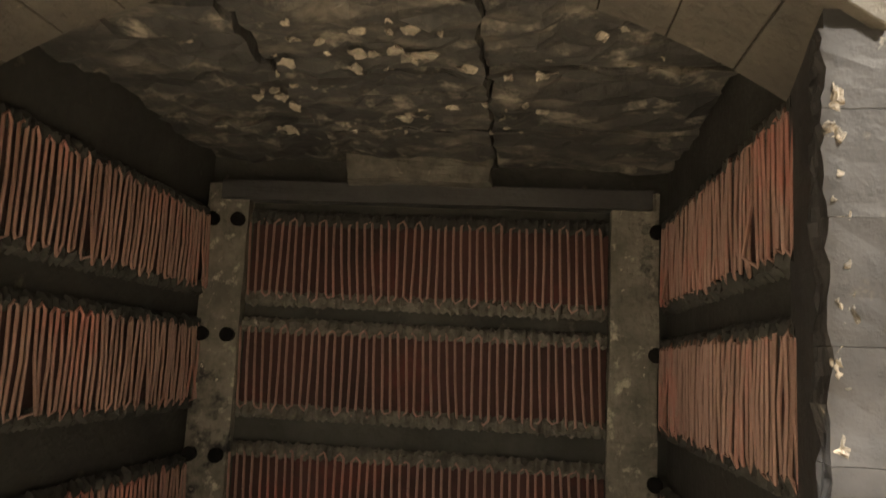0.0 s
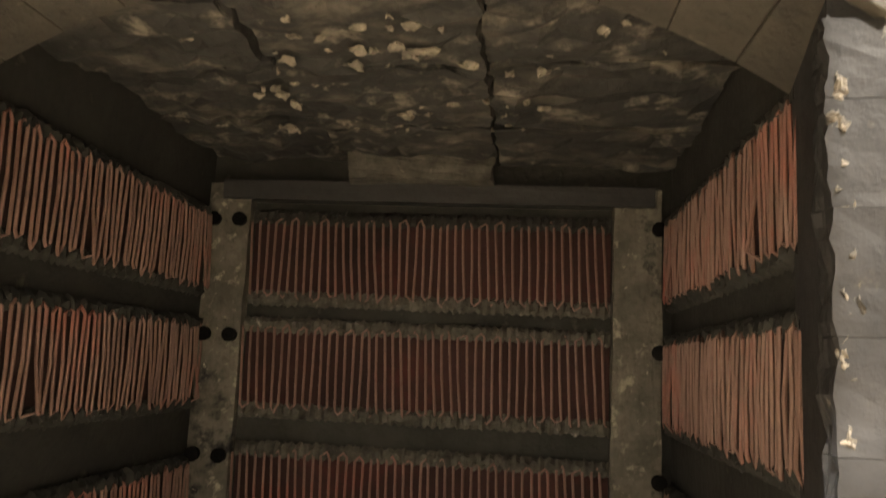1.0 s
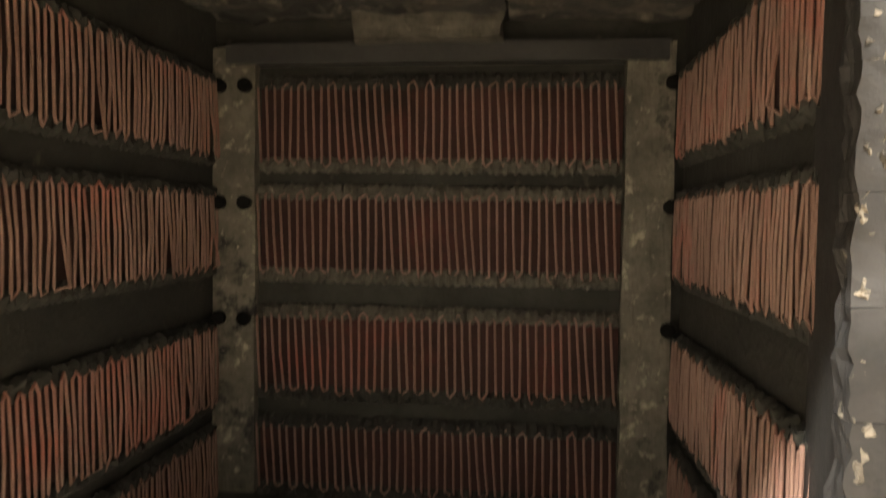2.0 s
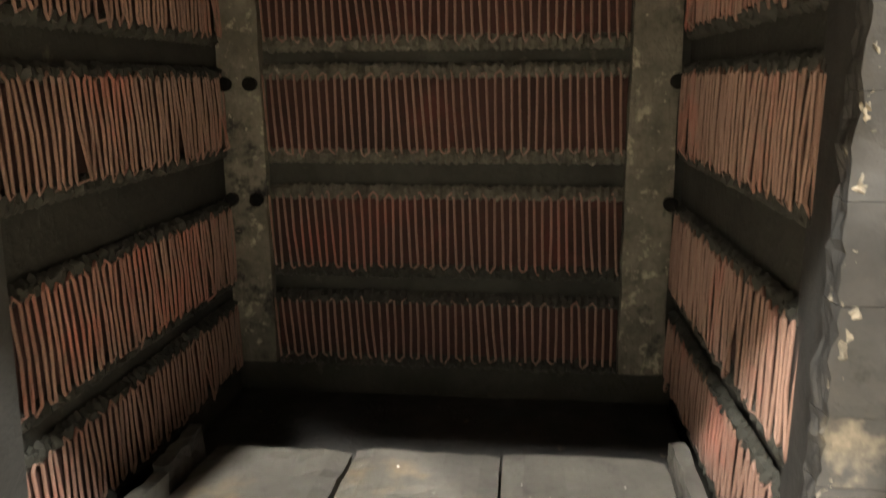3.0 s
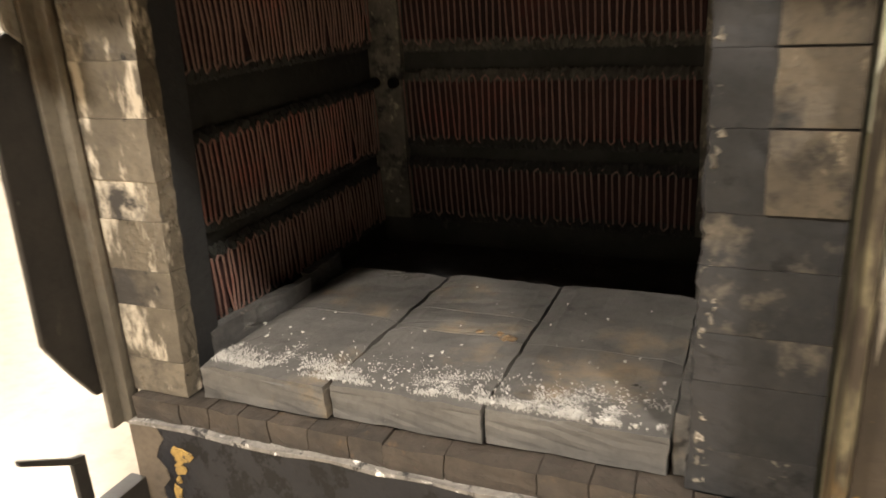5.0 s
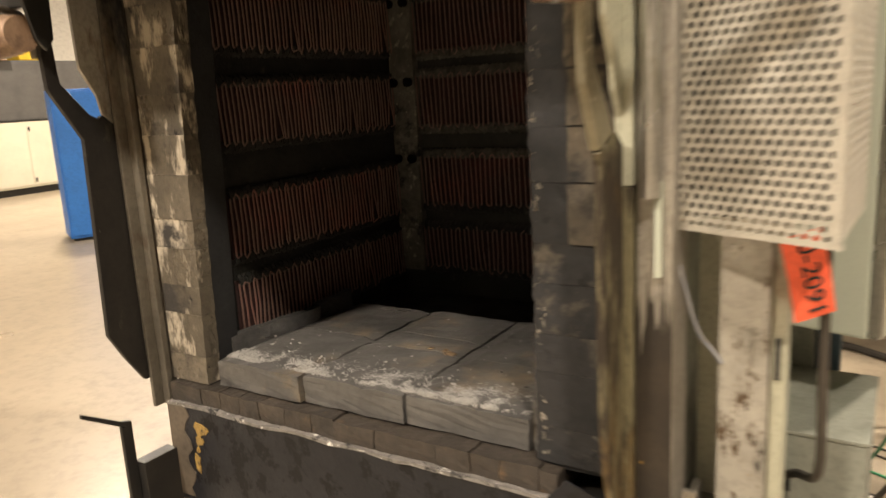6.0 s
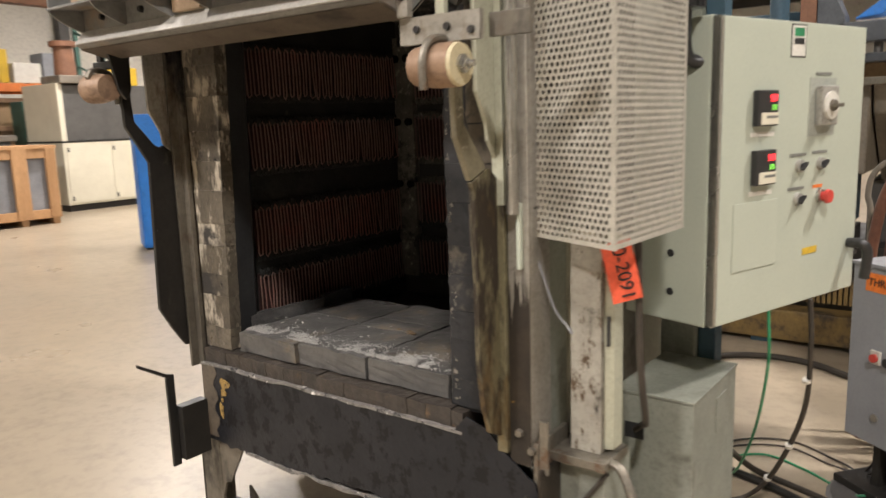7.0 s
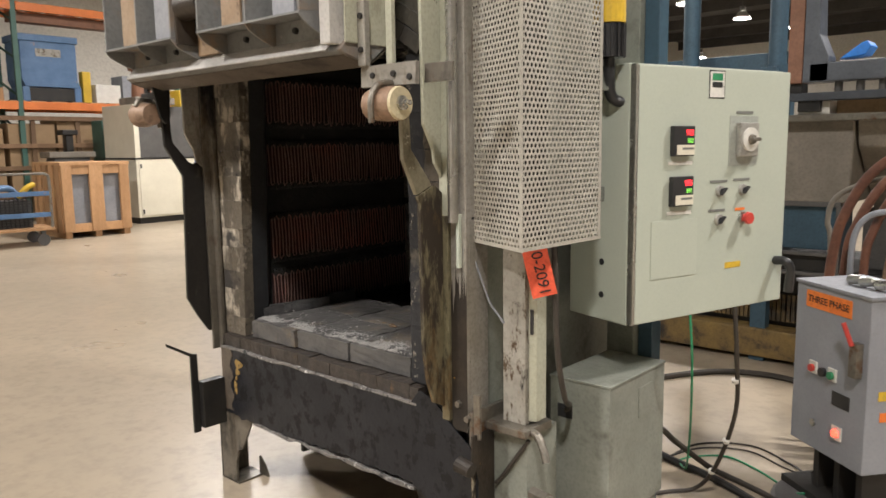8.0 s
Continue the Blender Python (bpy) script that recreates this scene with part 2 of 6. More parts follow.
M_MESH = material("perforated_zinc_sheet", (0.53, 0.505, 0.44), (0.44, 0.42, 0.36), (0.35, 0.5), 0.3, 5, 60, 0.05,
                  [((0.14, 0.13, 0.115), 4, 0.62, 0.76, 0.6, ONE)])
M_ZINC = material("bright_galvanised_pipe", (0.55, 0.54, 0.50), (0.42, 0.41, 0.38), (0.2, 0.35), 0.9, 6, 80, 0.05)
M_IRON = material("worn_bare_iron", (0.28, 0.26, 0.22), (0.18, 0.16, 0.13), (0.35, 0.55), 0.7, 8, 70, 0.2, [(RUST, 10, 0.56, 0.68, 0.8, ONE)])
M_BLACK = material("black_steel", (0.016, 0.016, 0.016), (0.03, 0.027, 0.023), (0.4, 0.6), 0.2, 6, 60, 0.15, [((0.10, 0.085, 0.06), 7, 0.66, 0.75, 0.6, ONE)])
M_GUIDE = material("scuffed_dark_cam_steel", (0.030, 0.027, 0.024), (0.016, 0.015, 0.014), (0.35, 0.55), 0.3, 6, 60, 0.2, [((0.12, 0.105, 0.08), 9, 0.58, 0.72, 0.5, (1, 1, 0.4)), ((0.32, 0.30, 0.26), 30, 0.68, 0.73, 0.5, (1, 1, 0.3))])
M_ROLLER = material("tan_steel_roller", (0.34, 0.23, 0.155), (0.22, 0.135, 0.085), (0.45, 0.6), 0.2, 9, 70, 0.15, [((0.10, 0.06, 0.04), 14, 0.56, 0.70, 0.7, (0.4, 1, 1))])
M_CREAM = material("cream_roller_face", (0.62, 0.55, 0.36), (0.52, 0.45, 0.29), (0.4, 0.55), 0.1, 9, 80, 0.05)
M_TAG = material("orange_paper_tag", (0.85, 0.13, 0.06), (0.80, 0.11, 0.05), (0.6, 0.7), 0, 8, 90, 0.02)
M_INK = material("black_ink", (0.012, 0.012, 0.012), (0.02, 0.02, 0.02), (0.5, 0.6), 0, 9, 60, 0)
M_PLASTIC = material("black_plastic", (0.02, 0.02, 0.021), (0.028, 0.028, 0.028), (0.35, 0.45), 0, 9, 60, 0.02)
M_WHITE = material("off_white_plastic", (0.72, 0.70, 0.64), (0.64, 0.62, 0.56), (0.4, 0.5), 0, 9, 60, 0.02)
M_PAINT2B = material("faded_grey_plate", (0.40, 0.42, 0.37), (0.35, 0.37, 0.33), (0.3, 0.45), 0.1, 5, 90, 0.03)
M_SWITCH = material("worn_silver_switch_body", (0.40, 0.39, 0.35), (0.28, 0.27, 0.24), (0.3, 0.5), 0.2, 14, 80, 0.1, [((0.12, 0.10, 0.08), 30, 0.60, 0.70, 0.6, ONE)])
M_LABEL = material("grey_engraved_label", (0.16, 0.165, 0.15), (0.20, 0.20, 0.18), (0.5, 0.6), 0, 9, 200, 0.0)
M_REDCAP = material("red_plastic", (0.62, 0.07, 0.05), (0.5, 0.05, 0.04), (0.3, 0.4), 0, 9, 60, 0)
M_GREENCAP = material("green_plastic", (0.04, 0.28, 0.12), (0.03, 0.2, 0.09), (0.3, 0.4), 0, 9, 60, 0)
M_ORANGE = material("orange_label", (0.85, 0.22, 0.03), (0.78, 0.19, 0.03), (0.45, 0.55), 0, 9, 60, 0)
M_YELLOW = material("yellow_paint", (0.70, 0.46, 0.03), (0.55, 0.36, 0.03), (0.4, 0.55), 0, 5, 60, 0.05)
M_LED_R = glow("red_digits", (1.0, 0.05, 0.06), 1.4)
M_LED_G = glow("green_digits", (0.25, 0.75, 0.10), 0.9)
M_PILOT = glow("lit_red_pilot", (1.0, 0.06, 0.03), 4.0)
M_LAMP = glow("lamp_lens", (1.0, 0.97, 0.9), 30.0)
M_GREYBOX = material("slate_grey_paint", (0.29, 0.305, 0.335), (0.24, 0.252, 0.278), (0.3, 0.42), 0, 4, 80, 0.04, [((0.12, 0.12, 0.13), 5, 0.64, 0.82, 0.5, (1, 1, 0.3))], grain=0.4)
M_CABLE = material("dark_rubber_cable", (0.03, 0.025, 0.02), (0.05, 0.04, 0.03), (0.5, 0.65), 0, 12, 80, 0.05)
M_GREENW = material("green_wire", (0.03, 0.30, 0.14), (0.02, 0.22, 0.10), (0.4, 0.5), 0, 12, 80, 0)
M_BLUE = material("blue_panel_paint", (0.02, 0.19, 0.62), (0.02, 0.16, 0.52), (0.4, 0.55), 0, 4, 60, 0.03)
M_RACKO = material("orange_rack_paint", (0.72, 0.20, 0.04), (0.60, 0.16, 0.035), (0.45, 0.6), 0, 4, 60, 0.03, [((0.3, 0.12, 0.05), 7, 0.66, 0.76, 0.6, ONE)])
M_RACKG = material("green_rack_paint", (0.05, 0.13, 0.10), (0.04, 0.10, 0.08), (0.45, 0.6), 0, 4, 60, 0.03)
M_WOOD = material("raw_pine_boards", (0.50, 0.29, 0.14), (0.40, 0.22, 0.10), (0.6, 0.8), 0, 6, 60, 0.1, stretch=(1, 1, 0.25), island=0.15)
M_CREAMCAB = material("cream_cabinet_paint", (0.70, 0.66, 0.53), (0.63, 0.59, 0.47), (0.4, 0.55), 0, 3, 60, 0.03, grain=0.3)
M_DARKGREY = material("dark_grey_panel", (0.11, 0.105, 0.10), (0.08, 0.077, 0.073), (0.4, 0.6), 0, 4, 60, 0.05)
M_BLUEBIN = material("faded_blue_machine_paint", (0.10, 0.19, 0.34), (0.07, 0.14, 0.26), (0.4, 0.6), 0, 5, 60, 0.1, [((0.35, 0.20, 0.12), 6, 0.64, 0.72, 0.7, ONE)])
M_TEAL = material("teal_blue_steel_paint", (0.05, 0.10, 0.14), (0.035, 0.07, 0.10), (0.4, 0.55), 0.1, 5, 60, 0.05)
M_BROWN = material("red_brown_primer", (0.24, 0.11, 0.06), (0.17, 0.08, 0.045), (0.5, 0.7), 0, 6, 60, 0.1)
M_HOSE = material("red_brown_rubber_hose", (0.20, 0.085, 0.05), (0.12, 0.05, 0.033), (0.45, 0.6), 0, 9, 70, 0.1, [((0.05, 0.03, 0.025), 9, 0.60, 0.72, 0.6, ONE)])
M_TANK = material("tan_grey_tank_wall", (0.24, 0.21, 0.17), (0.17, 0.15, 0.12), (0.5, 0.7), 0, 4, 60, 0.1, [((0.09, 0.06, 0.04), 4, 0.60, 0.75, 0.7, (1, 1, 0.2))])
M_SKID = material("dirty_yellow_skid_paint", (0.26, 0.17, 0.05), (0.12, 0.08, 0.04), (0.5, 0.7), 0, 5, 60, 0.15, [((0.03, 0.025, 0.02), 5, 0.50, 0.64, 0.7, ONE)])
M_SLATE = material("dark_slate_blue_steel", (0.085, 0.095, 0.11), (0.06, 0.068, 0.08), (0.4, 0.55), 0.1, 5, 60, 0.05, [((0.16, 0.12, 0.09), 9, 0.64, 0.74, 0.6, ONE)])
M_SHEET = material("grey_blue_sheet", (0.30, 0.31, 0.33), (0.22, 0.23, 0.25), (0.4, 0.6), 0.1, 4, 60, 0.05)
M_WALLPAINT = material("white_hall_wall", (0.80, 0.77, 0.70), (0.74, 0.71, 0.64), (0.6, 0.8), 0, 0.6, 12, 0.03, [((0.4, 0.37, 0.32), 0.8, 0.66, 0.8, 0.8, ONE)])
M_CEIL = material("dark_hall_deck", (0.07, 0.065, 0.06), (0.05, 0.047, 0.043), (0.7, 0.9), 0, 1.0, 12, 0.05)
M_TIMBER = material("brown_stained_timber", (0.22, 0.13, 0.065), (0.15, 0.085, 0.045), (0.6, 0.8), 0, 6, 60, 0.1, stretch=(1, 1, 0.3), island=0.2)
M_CARD = material("brown_cardboard", (0.36, 0.24, 0.13), (0.30, 0.20, 0.11), (0.7, 0.9), 0, 6, 60, 0.05)


# ---- mesh helpers ----
def box(bm, x0, x1, y0, y1, z0, z1, bevel=0.0, m=None, wear=0.0, cuts=0):
    """A box; bevel rounds its edges, cuts and wear make them uneven."""
    own = bmesh.new()
    bmesh.ops.create_cube(own, size=1.0)
    for v in own.verts:
        v.co = Vector(((x0 + x1) / 2 + v.co.x * (x1 - x0), (y0 + y1) / 2 + v.co.y * (y1 - y0), (z0 + z1) / 2 + v.co.z * (z1 - z0)))
    if cuts:
        bmesh.ops.subdivide_edges(own, edges=own.edges[:], cuts=cuts, use_grid_fill=True)
    if wear:
        for v in own.verts:
            v.co += noise.noise_vector(v.co * 23.0) * wear + noise.noise_vector(v.co * 61.0) * wear * 0.5
    if m is not None:
        bmesh.ops.transform(own, matrix=m, verts=own.verts[:])
    if bevel and not cuts:
        bmesh.ops.bevel(own, geom=own.edges[:], offset=bevel, segments=2, affect="EDGES", profile=0.6)
    me = bpy.data.meshes.new("tmp")
    own.to_mesh(me)
    own.free()
    bm.from_mesh(me)
    bpy.data.meshes.remove(me)
    return bm


def cyl(bm, a, b, r, r2=None, seg=16, caps=True):
    a, b = Vector(a), Vector(b)
    d = b - a
    m = Matrix.Translation((a + b) / 2) @ d.to_track_quat("Z", "Y").to_matrix().to_4x4()
    bmesh.ops.create_cone(bm, cap_ends=caps, segments=seg, radius1=r, radius2=r if r2 is None else r2, depth=d.length, matrix=m)
    return bm


def prism(bm, pts, a, b, axis="x", bevel=0.0):
    """A flat outline of (u, v) pairs drawn from a to b along the axis."""
    def at(u, v, w):
        return {"x": (w, u, v), "y": (u, w, v), "z": (u, v, w)}[axis]
    lo = [bm.verts.new(at(u, v, a)) for u, v in pts]
    hi = [bm.verts.new(at(u, v, b)) for u, v in pts]
    fs = [bm.faces.new(lo), bm.faces.new(list(reversed(hi)))]
    k = len(pts)
    for i in range(k):
        fs.append(bm.faces.new((lo[i], hi[i], hi[(i + 1) % k], lo[(i + 1) % k])))
    bmesh.ops.recalc_face_normals(bm, faces=fs)
    if bevel:
        bmesh.ops.bevel(bm, geom=list({e for f in fs for e in f.edges}), offset=bevel, segments=1, affect="EDGES")
    return bm


def smooth_path(pts, steps=8):
    """A rounded line through the points (Catmull-Rom)."""
    ps = [Vector(p) for p in pts]
    ps = [2 * ps[0] - ps[1]] + ps + [2 * ps[-1] - ps[-2]]
    out = []
    for i in range(1, len(ps) - 2):
        a, b, c, d = ps[i - 1:i + 3]
        for s in range(steps):
            t = s / steps
            out.append(0.5 * ((2 * b) + (c - a) * t + (2 * a - 5 * b + 4 * c - d) * t * t + (3 * b - a - 3 * c + d) * t ** 3))
    return out + [ps[-2]]


def tube(bm, path, r, seg=8):
    """A round rod swept along the path."""
    rings, up = [], Vector((0.31, 0.17, 0.93)).normalized()
    for i, p in enumerate(path):
        d = (path[min(i + 1, len(path) - 1)] - path[max(i - 1, 0)]).normalized()
        s = d.cross(up)
        if s.length < 1e-3:
            s = d.cross(Vector((1, 0, 0)))
        s.normalize()
        u = s.cross(d)
        up = u
        rings.append([bm.verts.new(p + r * (math.cos(2 * math.pi * k / seg) * s + math.sin(2 * math.pi * k / seg) * u)) for k in range(seg)])
    for a, b in zip(rings, rings[1:]):
        for k in range(seg):
            bm.faces.new((a[k], a[(k + 1) % seg], b[(k + 1) % seg], b[k]))
    bm.faces.new(list(reversed(rings[0])))
    bm.faces.new(rings[-1])
    return bm


def finish(name, bm, mat, smooth=False):
    me = bpy.data.meshes.new(name)
    bm.to_mesh(me)
    bm.free()
    me.materials.append(mat)
    if smooth:
        for p in me.polygons:
            p.use_smooth = True
        me.set_sharp_from_angle(angle=radians(40))
    return me


def part(name, bm, mat, parent, label="", smooth=False):
    ob = new(name, finish(name, bm, mat, smooth))
    ob.parent = parent
    return tagged(ob, label)


def thing(name, label, category, group="", kind="", at=None):
    ob = new(name)
    ob.empty_display_size = 0.05
    if at is not None:
        ob.matrix_basis = at
    return tagged(ob, label, category, group, kind)


def single(name, bm, mat, label, category, group="", kind="", smooth=False):
    return tagged(new(name, finish(name, bm, mat, smooth)), label, category, group, kind)


def nb():
    return bmesh.new()


def writing(name, text, size, mat, parent, m, label=""):
    """Words as thin solid letters, made into a mesh."""
    cu = bpy.data.curves.new(name, "FONT")
    cu.body, cu.size, cu.align_x, cu.align_y, cu.extrude = text, size, "CENTER", "CENTER", 0.0006
    tmp = bpy.data.objects.new(name, cu)
    me = bpy.data.meshes.new_from_object(tmp)
    bpy.data.objects.remove(tmp)
    me.materials.clear()
    me.materials.append(mat)
    ob = new(name, me)
    ob.parent = parent
    ob.matrix_basis = m
    return tagged(ob, label)


# ---- the hall ----
def hall():
    bm = nb()
    box(bm, -20.3, 14, -12, 48, -0.2, 0.0)
    single("floor", bm, M_FLOOR, "polished buff concrete shop floor with stains and glossy patches", "floor", kind="structure")
    for name, b in (("wall_west", (-20.6, -20.3, -12, 48)), ("wall_east", (14, 14.3, -12, 48)), ("wall_south", (-20.6, 14.3, -12.3, -12)), ("wall_north", (-20.6, 14.3, 48, 48.3))):
        bm = nb()
        box(bm, *b, -0.2, 8.0)
        single(name, bm, M_WALLPAINT, "white painted hall wall", "wall", kind="structure")
    bm = nb()
    box(bm, -20.6, 14.3, -12.3, 48.3, 8.0, 8.3)
    for i in range(14):
        y = -10 + i * 4.4
        box(bm, -20.3, 14, y - 0.1, y + 0.1, 7.5, 8.0)
    single("ceiling", bm, M_CEIL, "dark metal roof deck with steel joists", "ceiling", kind="structure")


def high_bay(x, y):
    t = thing("high_bay_lamp", "round white high bay lamp hanging from the roof", "lamp", "high bay lamps", at=pose(x, y, LAMP_Z))
    bm = nb()
    cyl(bm, (0, 0, 0.02), (0, 0, 0.30), 0.34, 0.14, 24, caps=False)
    part("reflector", bm, M_WHITE, t, "white flared reflector")
    bm = nb()
    cyl(bm, (0, 0, 0.30), (0, 0, 0.50), 0.12, 0.10, 16)
    part("housing", bm, M_DARKGREY, t)
    bm = nb()
    cyl(bm, (0, 0, 0.50), (0, 0, 8.0 - LAMP_Z), 0.012, None, 8)
    part("hanging_rod", bm, M_DARKGREY, t)
    bm = nb()
    cyl(bm, (0, 0, 0.05), (0, 0, 0.07), 0.31, None, 24)
    part("lens", bm, M_LAMP, t, "glowing lens")
    la = bpy.data.lights.new("high_bay_light", "AREA")
    la.shape, la.size, la.energy, la.color = "DISK", 0.6, LAMP_W, (1.0, 0.945, 0.87)
    ob = new("high_bay_light", la)
    ob.matrix_basis = pose(x, y, LAMP_Z + 0.03)


hall()
for lx, ly in LAMPS:
    high_bay(lx, ly)

# ---- the furnace: shell and steel front ----
furnace = thing("box_furnace", "old electric box furnace with open brick chamber and sooty front", "furnace")
XL, XR, YB = -0.552, 0.507, 1.062      # chamber walls
HZ = 0.747                             # hearth top


def shell():
    bm = nb()
    box(bm, -0.70, 0.66, 1.22, 1.30, 0.34, 2.60, 0.01)
    part("back_plate", bm, M_PAINT2, furnace)
    for a, b in ((-0.74, -0.66), (0.60, 0.66)):
        bm = nb()
        box(bm, a, b, 0.14, 1.22, 0.34, 2.60, 0.008)
        part("side_plate", bm, M_PAINT2, furnace, "grey-green painted side")
    bm = nb()
    box(bm, -0.74, 0.70, 0.05, 1.30, 2.60, 2.66, 0.01)
    part("top_plate", bm, M_PAINT2, furnace)
    bm = nb()
    box(bm, -0.64, 0.60, 0.06, 1.22, 0.34, 0.60)
    part("bottom_block", bm, M_BLACK, furnace)
    # added plates, not known parts: they keep lamp light off the floor underneath
    bm = nb()
    box(bm, -0.66, 0.66, 1.225, 1.245, 0.015, 0.34)
    part("back_skirt", bm, M_BLACK, furnace)
    bm = nb()
    box(bm, 0.62, 0.64, 0.18, 1.04, 0.015, 0.34)
    part("side_skirt", bm, M_BLACK, furnace)
    bm = nb()
    box(bm, -0.64, -0.62, 0.40, 1.04, 0.015, 0.34)
    part("side_skirt", bm, M_BLACK, furnace)
    # lower front plate, its lower edge eaten by heat
    rng = random.Random(5)
    low = [(x / 100, 0.334 + 0.012 * math.sin(x / 23) + rng.uniform(-0.009, 0.006)) for x in range(-62, 60, 2)]
    bm = nb()
    prism(bm, [(-0.625, 0.612)] + low + [(0.60, 0.612)], 0.0, 0.02, "y")
    part("front_plate", bm, M_STEEL, furnace, "blue-black sooty steel apron plate")
    # dark gusset that carries the corner, its upper edge cut on a slant
    bm = nb()
    prism(bm, [(0.50, 0.34), (0.50, 0.625), (0.537, 0.668), (0.600, 0.648), (0.667, 0.588), (0.745, 0.532), (0.775, 0.43), (0.770, 0.20), (0.700, 0.16), (0.630, 0.28), (0.560, 0.315)], -0.008, -0.0034, "y")
    part("corner_gusset", bm, M_STEEL, furnace, "sooty corner gusset with slanted edge")
    # brown scorched end and flaking yellow paint on the apron
    bm = nb()
    prism(bm, [(-0.626, 0.611)] + [(-0.556 + 0.014 * math.sin(k * 1.7), 0.61 - 0.024 * k) for k in range(12)] + [(-0.626, 0.345)], -0.002, 0.001, "y")
    part("scorched_end", bm, M_UNDER, furnace, "brown heat-stained end of the apron")
    for cx_, cz_, w_, h_ in ((-0.500, 0.555, 0.030, 0.030), (-0.512, 0.520, 0.018, 0.022), (-0.528, 0.455, 0.012, 0.040), (-0.520, 0.492, 0.008, 0.012)):
        bm = nb()
        prism(bm, [(cx_ + w_ * rng.uniform(0.45, 1.0) * math.cos(k * math.tau / 13), cz_ + h_ * rng.uniform(0.45, 1.0) * math.sin(k * math.tau / 13)) for k in range(13)], -0.003, 0.001, "y")
        part("paint_flake", bm, M_STAIN, furnace, "flaking ochre paint")
    bm = nb()
    box(bm, -0.622, 0.56, -0.005, 0.03, 0.612, 0.620, 0, None, 0.006, 24)
    part("ash_lip", bm, M_LIP, furnace, "whitened lip with ash crust")
    bm = nb()
    box(bm, -0.42, 0.50, -0.004, 0.09, 0.316, 0.328, 0, None, 0.010, 14)
    part("bottom_angle", bm, M_LIP, furnace)


def leg(x, y, flip):
    bm = nb()
    s = 1 if flip else -1
    box(bm, x, x + s * 0.115, y, y + 0.012, 0.0, 0.40, 0.002)
    box(bm, x, x + s * 0.012, y, y + 0.13, 0.0, 0.40, 0.002)
    prism(bm, [(x + s * 0.114, 0.38), (x + s * 0.114, 0.10), (x + s * 0.128, 0.13), (x + s * 0.135, 0.155), (x + s * 0.165, 0.165), (x + s * 0.185, 0.20), (x + s * 0.215, 0.25), (x + s * 0.262, 0.335), (x + s * 0.262, 0.38)], y + 0.001, y + 0.010, "y")
    prism(bm, [(x + s * 0.112, 0.004), (x + s * 0.112, 0.085), (x + s * 0.150, 0.050), (x + s * 0.175, 0.004)], y + 0.118, y + 0.128, "y")
    box(bm, x, x + s * 0.13, y, y + 0.13, 0.0, 0.008)
    part("leg", bm, M_FRAME if flip else M_BLACK, furnace, "scorched angle-iron leg")


shell()
leg(-0.715, 0.025, True)
leg(0.72, 0.03, False)
leg(-0.66, 1.05, True)
leg(0.72, 1.05, False)


